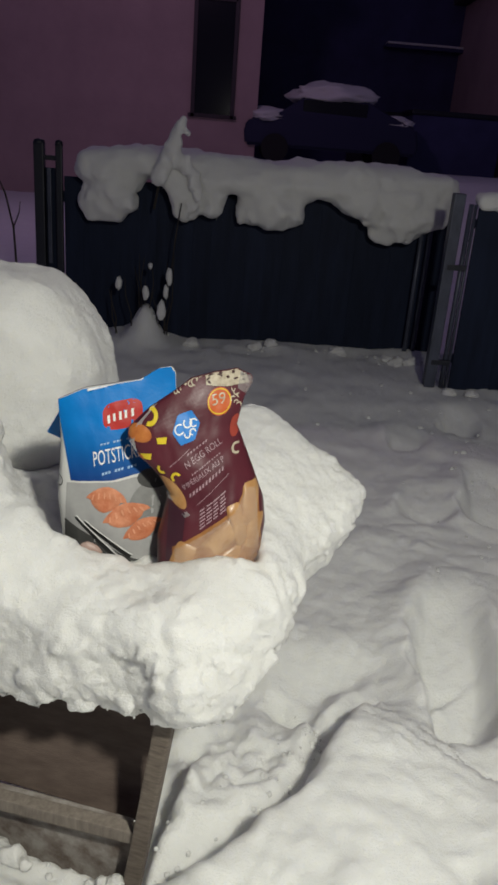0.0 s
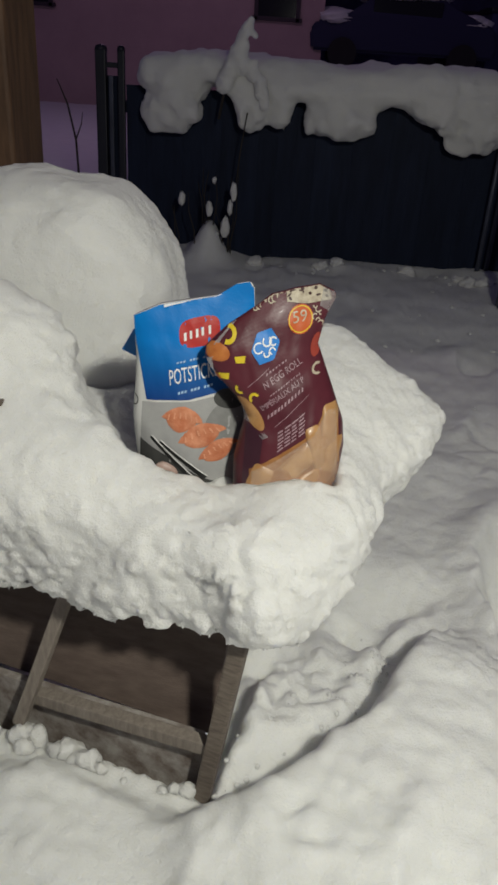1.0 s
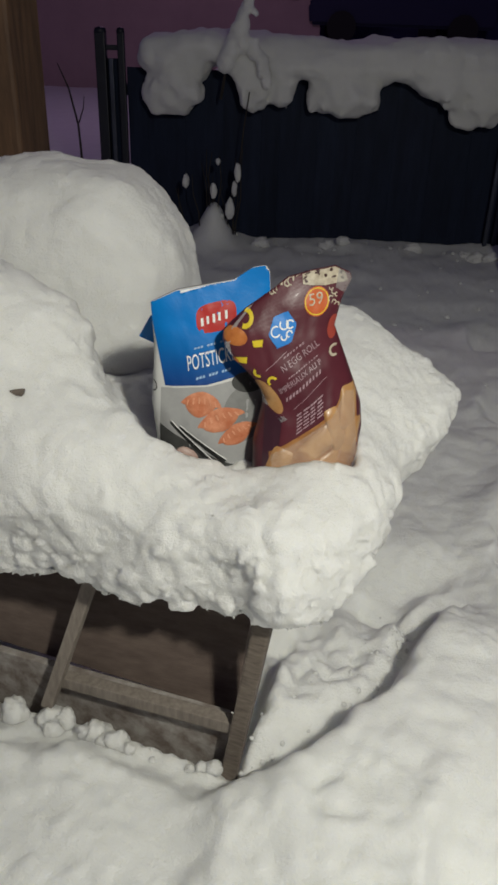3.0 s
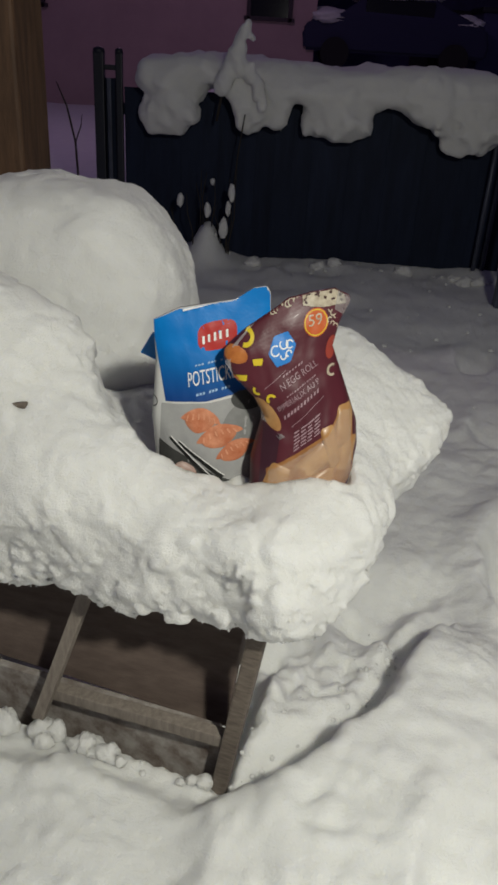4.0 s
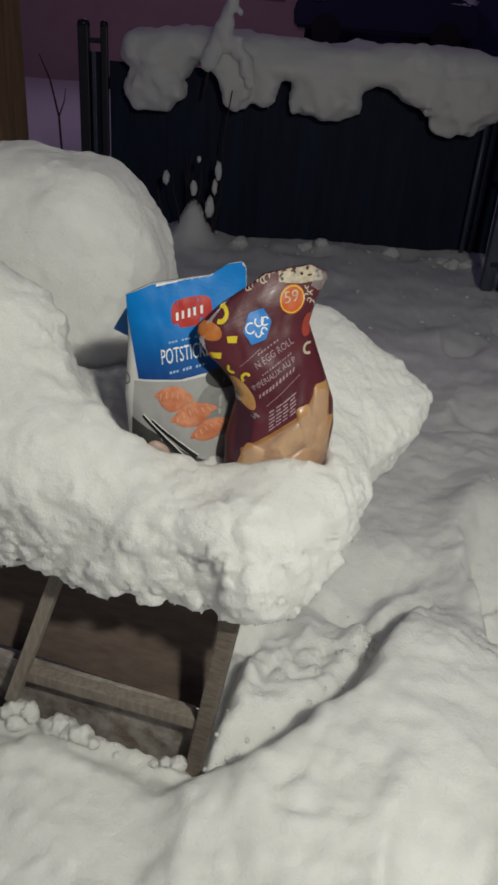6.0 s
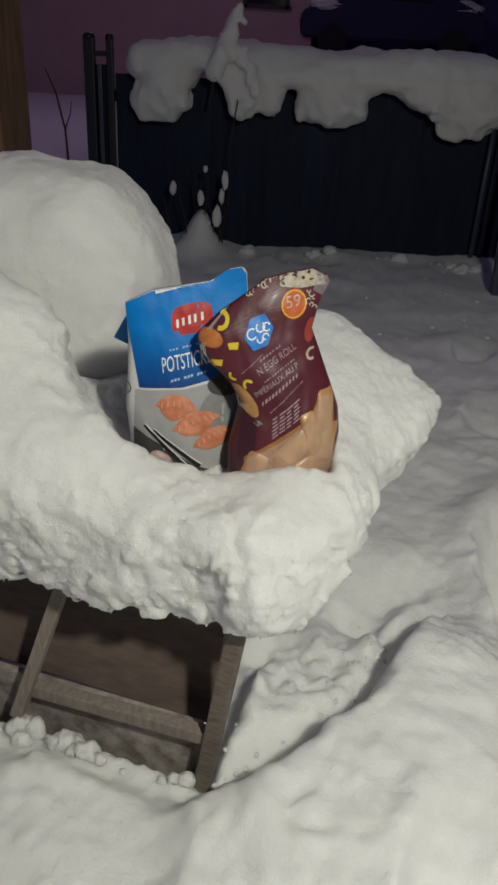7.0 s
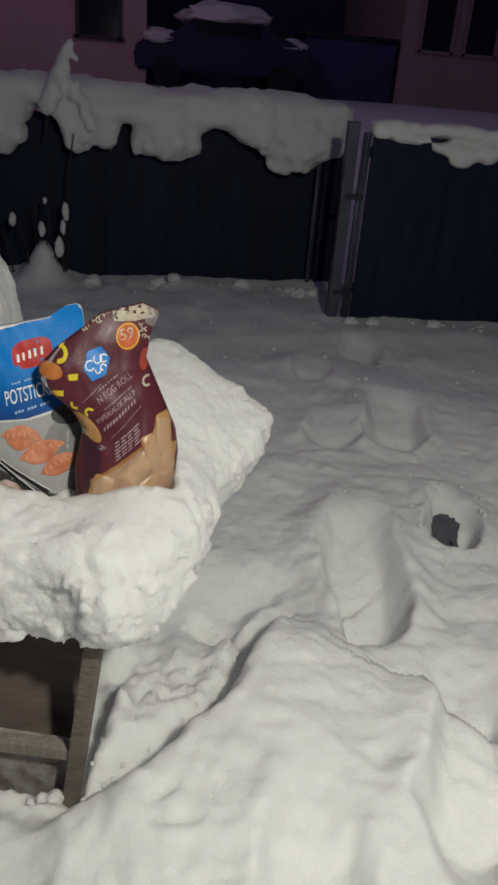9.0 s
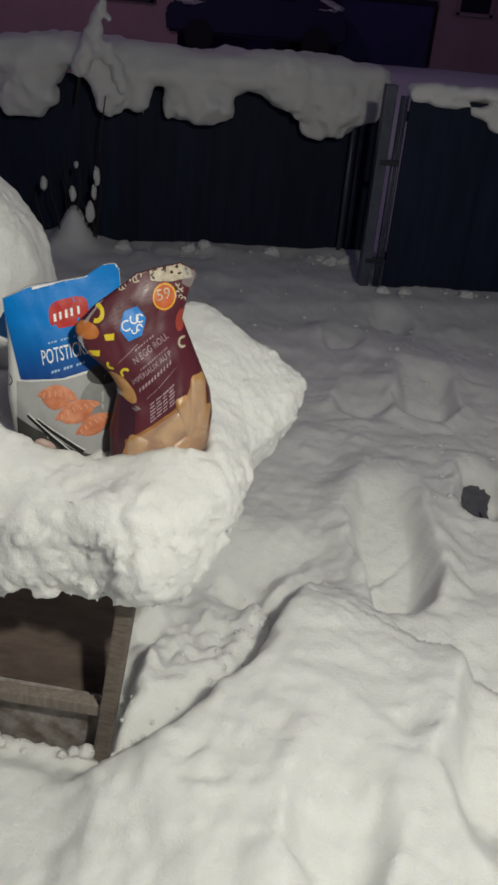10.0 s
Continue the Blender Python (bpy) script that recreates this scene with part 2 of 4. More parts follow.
def skin(field, lo, hi, cell):
    """The surface where field(x, y, z) is 0, as vertices and quads (surface nets)."""
    ax = [np.arange(a, b + cell, cell, dtype=np.float32) for a, b in zip(lo, hi)]
    X, Y, Z = np.meshgrid(*ax, indexing="ij")
    F = field(X, Y, Z).astype(np.float32)
    F[0], F[-1] = np.maximum(F[0], cell), np.maximum(F[-1], cell)
    F[:, 0], F[:, -1] = np.maximum(F[:, 0], cell), np.maximum(F[:, -1], cell)
    F[:, :, 0], F[:, :, -1] = np.maximum(F[:, :, 0], cell), np.maximum(F[:, :, -1], cell)
    S = F < 0
    n = [s - 1 for s in F.shape]
    count = np.zeros(n, np.int8)
    offs = [(i, j, k) for i in (0, 1) for j in (0, 1) for k in (0, 1)]
    cut = lambda A, o: A[o[0]:o[0] + n[0], o[1]:o[1] + n[1], o[2]:o[2] + n[2]]
    for o in offs:
        count += cut(S, o)
    act = (count > 0) & (count < 8)
    idx = -np.ones(n, np.int64)
    idx[act] = np.arange(act.sum())
    P, W = np.zeros((act.sum(), 3)), np.zeros(act.sum())
    for o in offs:
        for d in range(3):
            if o[d]:
                continue
            e = list(o)
            e[d] = 1
            f0, f1 = cut(F, o)[act], cut(F, e)[act]
            hit = (f0 < 0) != (f1 < 0)
            t = np.where(hit, f0 / np.where(hit, f0 - f1, 1), 0)
            base = np.tile(np.array(o, float), (len(t), 1))
            base[:, d] += t
            P[hit] += base[hit]
            W += hit
    P /= W[:, None]
    P = (P + np.argwhere(act)) * cell + np.array(lo)
    faces = []
    for d in range(3):
        a, b = [(1, 2), (2, 0), (0, 1)][d]
        s0, s1 = [slice(None)] * 3, [slice(None)] * 3
        s0[d], s1[d] = slice(0, -1), slice(1, None)
        flip = S[tuple(s0)] != S[tuple(s1)]
        c = np.argwhere(flip)
        c = c[(c[:, a] > 0) & (c[:, b] > 0) & (c[:, a] < n[a]) & (c[:, b] < n[b])]
        inside = S[tuple(c.T)]
        q = []
        for da, db in ((1, 1), (0, 1), (0, 0), (1, 0)):
            g = c.copy()
            g[:, a] -= da
            g[:, b] -= db
            q.append(idx[tuple(g.T)])
        q = np.stack(q, 1)
        q[~inside] = q[~inside][:, ::-1]
        faces.append(q)
    return P, np.concatenate(faces)


def snow_body(name, field, lo, hi, cell, material=None):
    v, f = skin(field, lo, hi, cell)
    me = bpy.data.meshes.new(name)
    me.vertices.add(len(v))
    me.vertices.foreach_set("co", v.astype(np.float32).ravel())
    me.loops.add(len(f) * 4)
    me.polygons.add(len(f))
    me.polygons.foreach_set("loop_start", np.arange(len(f)) * 4)
    me.loops.foreach_set("vertex_index", f.ravel().astype(np.int32))
    me.update(calc_edges=True)
    me.validate()
    me.polygons.foreach_set("use_smooth", [True] * len(me.polygons))
    me.materials.append(material or SNOW)
    return new(name, me)


# ---- ground ----
def graded(lo, hi, fine_lo, fine_hi, step, grow=1.16):
    mid = list(np.arange(fine_lo, fine_hi, step))
    s, p, right = step, mid[-1], []
    while p < hi:
        s *= grow
        p += s
        right.append(p)
    s, p, left = step, fine_lo, []
    while p > lo:
        s *= grow
        p -= s
        left.append(p)
    return np.array(left[::-1] + mid + right)


def bump2(X, Y, c, r, turn=0.0, power=3.0):
    """1 inside an oval, falling softly to 0 at its rim."""
    w = radians(turn)
    dx, dy = X - c[0], Y - c[1]
    u, v = dx * math.cos(w) + dy * math.sin(w), -dx * math.sin(w) + dy * math.cos(w)
    q = (np.abs(u / r[0]) ** power + np.abs(v / r[1]) ** power) ** (1 / power)
    k = np.clip((1.28 - q) / 0.65, 0, 1)
    return k * k * (3 - 2 * k)


TRENCH = ((-1.6, 1.90), (-0.9, 1.69), (-0.55, 1.585), (-0.31, 1.515), (-0.15, 1.462), (-0.04, 1.450), (0.10, 1.505), (0.23, 1.625), (0.31, 1.70), (0.38, 1.82), (0.44, 1.95), (0.53, 2.06), (0.66, 2.14))


def trench_side(X, Y):
    """Signed distance from the trodden trench's line, positive on its outer side, and how far along it lies."""
    best, side, along = np.full(X.shape, 1e9), np.zeros(X.shape), np.zeros(X.shape)
    for k in range(len(TRENCH) - 1):
        (ax, ay), (bx, by) = TRENCH[k], TRENCH[k + 1]
        ux, uy = bx - ax, by - ay
        q = np.clip(((X - ax) * ux + (Y - ay) * uy) / (ux * ux + uy * uy), 0, 1)
        dd = np.hypot(X - ax - q * ux, Y - ay - q * uy)
        near = dd < best
        best = np.where(near, dd, best)
        side = np.where(near, np.sign((X - ax) * uy - (Y - ay) * ux), side)
        along = np.where(near, k + q, along)
    return best * side, along


def ease(q):
    q = np.clip(q, 0, 1)
    return q * q * (3 - 2 * q)


def billow(X, Y, size, seed):
    return np.abs(tnoise(X, Y, 0 * X, size, seed)) - 0.35


def ground_height(X, Y):
    Z = 0 * X
    near = np.clip((9 - Y) / 3, 0, 1)
    wob = 0.05 * vnoise(X, Y, Z, 0.25, 8) + 0.025 * vnoise(X, Y, Z, 0.09, 9)
    close = np.clip((3.0 - Y) / 0.8, 0, 1)
    h = 0.026 * vnoise(X, Y, Z, 0.55, 3) + 0.011 * tnoise(X, Y, Z, 0.24, 4)
    h += close * (0.012 * tnoise(X + wob, Y - wob, Z, 0.16, 5) + 0.016 * billow(X + wob, Y, 0.085, 6) + 0.012 * billow(X, Y, 0.045, 7) + 0.006 * billow(X, Y, 0.024, 11))
    # crusted, wind-rippled snow farther off
    h += (1 - close) * (0.010 * tnoise(X * 0.7, Y, Z, 0.15, 15) + 0.013 * billow(X, Y, 0.07, 16) + 0.018 * billow(X, Y, 0.30, 17))
    h = h * (0.35 + 0.65 * near)
    # the trench trodden round the bench, with a steep outer bank
    d, k = trench_side(X, Y)
    d = d + 0.45 * wob + 0.012 * vnoise(X, Y, Z, 0.05, 10)
    right = ease((k - 4.3) / 1.2)
    fade = ease((12.2 - k) / 3.2)
    rim = ease(d / (0.12 - 0.065 * right))
    h += (0.065 + 0.055 * right) * rim * fade * np.clip(1 - (d - 0.15) / 1.0, 0, 1)
    h -= 0.045 * right * fade * np.exp(-((d + 0.015) / 0.045) ** 2)
    # a side branch of the trench that turns back to the bench
    bd = np.hypot(np.clip(np.abs((X - 0.38) * 0.66 - (Y - 2.05) * 0.75) - 0.09, 0, 9), (X - 0.38) * 0.75 + (Y - 2.05) * 0.66 + 0.8 * wob)
    h -= 0.060 * np.exp(-(bd / 0.030) ** 2)
    # loose heap between the bench end and the trench
    heap = ease(-(d + 0.03) / 0.10) * ease((X + 0.02) / 0.08) * ease((2.15 - Y) / 0.3)
    h += heap * (0.030 + 0.030 * tnoise(X + wob, Y, Z, 0.12, 18) + 0.045 * billow(X + wob, Y, 0.065, 19) + 0.022 * billow(X, Y, 0.032, 20))
    h -= 0.075 * ease(-(d + 0.05) / 0.09) * ease((X - 0.03) / 0.10) * ease((Y - 1.62) / 0.14) * ease((2.35 - Y) / 0.25)
    # sheltered hollow under the bench
    bu, bv = (X + 0.055) * -0.96 + (Y - 1.49) * 0.28, (X + 0.055) * 0.28 + (Y - 1.49) * 0.96
    under = np.clip((bv + 0.03) / 0.03, 0, 1) * np.clip((0.5 - bv) / 0.1, 0, 1) * np.clip((bu + 0.03) / 0.03, 0, 1) * np.clip((1.3 - bu) / 0.1, 0, 1)
    h -= 0.09 * under
    # footprints, deepest at the heel
    for c, r, w, deep in (((0.87, 2.33), (0.11, 0.38), -13, 0.20), ((1.36, 3.58), (0.13, 0.30), -20, 0.13), ((0.90, 1.50), (0.10, 0.34), -25, 0.13),
                          ((0.44, 1.24), (0.09, 0.20), -24, 0.07), ((1.04, 3.42), (0.10, 0.20), -10, 0.05), ((1.32, 2.66), (0.085, 0.22), -14, 0.12),
                          ((1.12, 4.30), (0.10, 0.2), -12, 0.06), ((1.5, 4.7), (0.12, 0.22), -10, 0.07), ((1.9, 3.1), (0.11, 0.26), -16, 0.12)):
        o = radians(w)
        v = -(X - c[0]) * math.sin(o) + (Y - c[1]) * math.cos(o)
        pit = bump2(X + 0.7 * wob, Y - 0.7 * wob, c, r, w)
        h -= deep * pit * np.clip(0.58 - 0.55 * v / r[1], 0.1, 1.1)
        h += 0.25 * deep * np.clip(bump2(X + wob, Y, c, (r[0] * 1.8, r[1] * 1.3), w) - pit, 0, 1)
    # a shallow broken print in the bank
    ring = np.hypot((X - 0.16 + 0.5 * wob) / 1.25, Y - 1.36 - 0.5 * wob)
    h -= 0.018 * np.exp(-((ring - 0.045) / 0.013) ** 2) * np.clip((0.20 - X) / 0.05, 0.15, 1)
    # banks at the foot of the fence and beyond it
    h += 0.24 * np.exp(-((X + 0.56) / 0.13) ** 2 - ((Y - 6.08) / 0.16) ** 2) + 0.06 * np.exp(-((X + 0.75) / 0.4) ** 2 - ((Y - 6.0) / 0.3) ** 2)
    h += 0.05 * vnoise(X, Y, Z, 0.16, 12) * np.exp(-((Y - 6.1) / 0.25) ** 2)
    h += 1.05 * np.clip((Y - 9) / 7, 0, 1) * np.clip((X + 2.6) / 1.8, 0, 1) * (1 + 0.1 * vnoise(X, Y, Z, 2.5, 14))
    return h


gx = graded(-140, 140, -0.95, 1.75, 0.011, 1.04)
gy = graded(-60, 260, 0.85, 3.2, 0.011, 1.028)
GX, GY = np.meshgrid(gx, gy, indexing="ij")
GZ = ground_height(GX, GY)
nx, ny = len(gx), len(gy)
cells = (np.arange(nx - 1)[:, None] * ny + np.arange(ny - 1)[None, :]).ravel()
gfaces = np.stack([cells, cells + ny, cells + ny + 1, cells + 1], 1)
ground_mesh = bpy.data.meshes.new("ground")
ground_mesh.vertices.add(nx * ny)
ground_mesh.vertices.foreach_set("co", np.stack([GX, GY, GZ], -1).astype(np.float32).ravel())
ground_mesh.loops.add(len(gfaces) * 4)
ground_mesh.polygons.add(len(gfaces))
ground_mesh.polygons.foreach_set("loop_start", np.arange(len(gfaces)) * 4)
ground_mesh.loops.foreach_set("vertex_index", gfaces.ravel().astype(np.int32))
ground_mesh.update(calc_edges=True)
ground_mesh.polygons.foreach_set("use_smooth", [True] * len(gfaces))
ground_mesh.materials.append(SNOW_GROUND)
tagged(new("ground", ground_mesh), "trodden white snow with footprints and a curved rim", "snow ground", kind="structure")


def ground_at(x, y):
    return float(ground_height(np.array([[float(x)]]), np.array([[float(y)]]))[0, 0])


# ---- bench under the snow ----
AX = Vector((-0.960, 0.280, 0))     # along the bench front, away from its right end
BX = Vector((0.280, 0.960, 0))      # into its depth
O = Vector((-0.055, 1.49, 0))
at = lambda u, v, z: tuple(O + AX * u + BX * v + Vector((0, 0, z)))
bench = thing("wooden_bench", O, "weathered grey-brown wooden bench buried under thick snow", "bench")


def bench_part(name, bm, material, label=""):
    bmesh.ops.translate(bm, vec=-O, verts=bm.verts)
    return part(name, bm, material, bench, label)


bench_part("leg", beam(at(0.004, -0.01, -0.06), at(-0.070, -0.01, 0.50), 0.036, 0.035, 0.005, BX), WOOD)
bench_part("leg", beam(at(0.12, 0.42, -0.06), at(0.08, 0.42, 0.47), 0.05, 0.05, 0.005, BX), WOOD)
bench_part("leg", beam(at(1.10, 0.02, -0.06), at(1.06, 0.02, 0.47), 0.05, 0.05, 0.005, BX), WOOD)
bench_part("leg", beam(at(1.10, 0.42, -0.06), at(1.06, 0.42, 0.47), 0.05, 0.05, 0.005, BX), WOOD)
bench_part("strut", beam(at(0.452, -0.035, 0.03), at(0.335, 0.03, 0.42), 0.028, 0.028, 0.003, BX), WOOD_PALE, "pale worn wooden strut")
bench_part("stretcher", beam(at(-0.012, -0.004, 0.123), at(0.45, 0.0, 0.092), 0.034, 0.030, 0.004, BX), WOOD_PALE, "pale weathered wooden cross rail")
bench_part("lower_panel", beam(at(0.012, 0.024, 0.0), at(1.1, 0.024, -0.035), 0.24, 0.02, 0.003, BX), WOOD_DUSTED, "brown lower board dusted with snow")
bench_part("back_panel", beam(at(0.015, 0.145, 0.27), at(1.1, 0.145, 0.27), 0.41, 0.02, 0.003, BX * 0.925 - Vector((0, 0, 0.38))), WOOD_BROWN, "dark brown board panel")
for i in range(4):
    bench_part("seat_board", beam(at(-0.08, 0.06 + i * 0.125, 0.50), at(1.15, 0.06 + i * 0.125, 0.50), 0.03, 0.115, 0.003, BX), WOOD)
# added bar whose dark edge stands for a shaded gap in the snow
bench_part("gap_bar", beam((-0.64, 1.612, 0.852), (-0.464, 1.594, 0.847), 0.009, 0.035, 0.003, (0, 1, 0)), WOOD, "dark wooden bar added for a shaded gap in the snow")


# ---- thick snow on the bench ----
def seat_snow_shape(x, y, z):
    dx, dy = x - 0.12, y - 1.38
    u, v = dx * AX.x + dy * AX.y, dx * BX.x + dy * BX.y
    zs = z + 0.045 * np.clip(u / 0.6, 0, 1) * np.clip((0.62 - z) / 0.15, 0, 1)
    f = rbox(u, v, zs, (0.03, -0.03, 0.462), (1.5, 0.66, 0.70), 0.09)
    # the bench end: a drift that rises to the back, juts out in a blunt point and is undercut
    p, q = (x - 0.125) * 0.46 + (y - 1.43) * 0.89, -(x - 0.125) * 0.89 + (y - 1.43) * 0.46
    back = np.clip(p / 0.62, 0, 1)
    zl = z - 0.10 * back
    tip = rbox(p, q - 0.42 * np.clip(0.60 + 0.05 * back - z, 0, 0.22), zl, (-0.02, -0.012, 0.43), (0.69, 0.34, 0.775), 0.05)
    tip = smax(tip, (z - (0.655 + 0.065 * back + 0.55 * q)) * 0.87, 0.05)
    tip = smax(tip, z - (0.695 + 0.18 * back), 0.04)
    f = smin(f, tip, 0.05)
    f = smin(f, ball(x, y, z, (0.150, 1.69, 0.605), (0.118, 0.15, 0.095)), 0.06)
    f = smin(f, ball(x, y, z, (-0.86, 1.78, 0.72), (0.50, 0.28, 0.36)), 0.12)
    f = smin(f, ball(x, y, z, (-0.45, 1.64, 0.66), (0.22, 0.15, 0.15)), 0.10)
    f = smin(f, ball(x, y, z, (0.045, 1.475, 0.565), (0.115, 0.125, 0.115)), 0.05)
    return f


def back_snow_shape(x, y, z):
    return rbox(x, y, z, (-1.15, 2.00, 0.45), (-0.225, 2.62, 1.13), 0.26)


def roughened(f, x, y, z, fluff_from):
    """Fluffy lumps on the lower faces, smooth drifts above; only near the surface."""
    m = np.abs(f) < 0.075
    x, y, z = x[m], y[m], z[m]
    low = np.clip((fluff_from - z) / 0.12, 0, 1)
    n = 0.028 * vnoise(x, y, z, 0.19, 21) + (0.005 + 0.010 * low) * tnoise(x, y, z, 0.085, 22)
    n -= (0.008 + 0.008 * low) * (np.abs(tnoise(x, y, z, 0.050, 23)) - 0.35)
    n -= (0.006 + 0.007 * low) * (np.abs(tnoise(x, y, z, 0.026, 24)) - 0.35)
    n -= (0.004 + 0.005 * low) * (np.abs(tnoise(x, y, z, 0.014, 25)) - 0.35)
    f[m] += n
    return f


def seat_snow(x, y, z):
    f = roughened(seat_snow_shape(x, y, z), x, y, z, 0.74)
    # the hollow in which the bags stand
    wob = 0.012 * vnoise(x, y, z, 0.05, 26)
    f = smax(f, -rbox(x, y, z + wob, (-0.28, 1.605, 0.674), (0.165, 1.82, 1.3), 0.05) + wob, 0.02)
    return f


def back_snow(x, y, z):
    return roughened(back_snow_shape(x, y, z), x, y, z, 0.60)


cover = thing("snow_cover", (-0.35, 1.9, 0.5), "thick rounded white snow heaped over the bench", "snow")
for name, field, lo, hi in (("seat_snow", seat_snow, (-1.45, 1.25, 0.38), (0.52, 2.25, 1.14)), ("backrest_snow", back_snow, (-1.25, 1.92, 0.36), (-0.14, 2.70, 1.20))):
    ob = snow_body(name, field, lo, hi, 0.006 if name == "seat_snow" else 0.010)
    ob.parent = cover
    ob.location = -cover.location

rs = random.Random(5)


def crystals(name, host, pick, count, small, big, seed, label):
    """Tiny ragged snow grains that cling to the host where pick(places, normals) allows."""
    rg = np.random.RandomState(seed)
    me = host.data
    co, no = np.empty(len(me.vertices) * 3, np.float32), np.empty(len(me.vertices) * 3, np.float32)
    me.vertices.foreach_get("co", co)
    me.vertex_normals.foreach_get("vector", no)
    co, no = co.reshape(-1, 3), no.reshape(-1, 3)
    idx = np.nonzero(pick(co, no))[0]
    idx = rg.choice(idx, min(count, len(idx)), replace=False)
    g = bmesh.new()
    bmesh.ops.create_icosphere(g, subdivisions=1, radius=1)
    uv = np.array([tuple(p.co) for p in g.verts])
    uf = np.array([[p.index for p in q.verts] for q in g.faces])
    g.free()
    r = rg.uniform(small, big, (len(idx), 1, 1)) * rg.uniform(0.5, 1.25, (len(idx), 1, 3))
    v = uv[None] * r * (1 + 0.55 * rg.uniform(-1, 1, (len(idx), len(uv), 1))) + (co[idx] + no[idx] * small * 0.5)[:, None, :]
    f = uf[None] + (np.arange(len(idx)) * len(uv))[:, None, None]
    ob = new(name, mesh_of(name, v.reshape(-1, 3), f.reshape(-1, 3), GRAIN))
    return tagged(ob, label, "snow grains", kind="stuff")


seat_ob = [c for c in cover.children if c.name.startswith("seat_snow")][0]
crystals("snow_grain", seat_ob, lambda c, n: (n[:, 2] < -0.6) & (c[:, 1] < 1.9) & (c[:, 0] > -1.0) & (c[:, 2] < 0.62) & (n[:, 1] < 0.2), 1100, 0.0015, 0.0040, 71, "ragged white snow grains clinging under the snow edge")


def clump(name, c, r, label, group, seed, parent=None):
    bm = bmesh.new()
    bmesh.ops.create_icosphere(bm, subdivisions=4, radius=1)
    for p in bm.verts:
        k = 1 + 0.30 * noise.noise(p.co * 1.4 + Vector((seed, 0, 0))) + 0.20 * abs(noise.noise(p.co * 2.6 + Vector((0, seed, 0)))) + 0.10 * noise.noise(p.co * 6 + Vector((0, 0, seed)))
        p.co = Vector((p.co.x * r[0], p.co.y * r[1], p.co.z * r[2])) * k
    for f in bm.faces:
        f.smooth = True
    ob = part(name, bm, SNOW, parent)
    ob.location = c
    if parent is None:
        tagged(ob, label, "snow lump", group)
    return ob


lumps = [(0.435, -0.045, 0.030), (0.41, -0.035, 0.024), (0.42, -0.07, 0.020), (0.315, -0.05, 0.028), (0.335, -0.06, 0.020), (0.30, -0.045, 0.022), (0.29, -0.065, 0.017), (0.26, -0.055, 0.025),
         (0.245, -0.05, 0.018), (0.225, -0.06, 0.014), (0.03, -0.03, 0.018), (0.055, -0.04, 0.013), (0.08, -0.05, 0.010), (0.53, -0.06, 0.034), (0.19, 0.002, 0.009), (0.15, 0.0, 0.011), (0.12, 0.004, 0.008)]
for i, (u, v, r) in enumerate(lumps):
    p = O + AX * u + BX * v
    clump("snow_lump", (p.x, p.y, ground_at(p.x, p.y) + r * 0.45), (r * rs.uniform(0.85, 1.2), r * 0.9, r * rs.uniform(0.8, 1.25)), "small crumbly white snow lump at the bench foot", "snow lumps at the bench", i * 3.1)


# ---- food bags ----
def lerp_table(table, q):
    a, b = zip(*table)
    return np.interp(q, a, b)


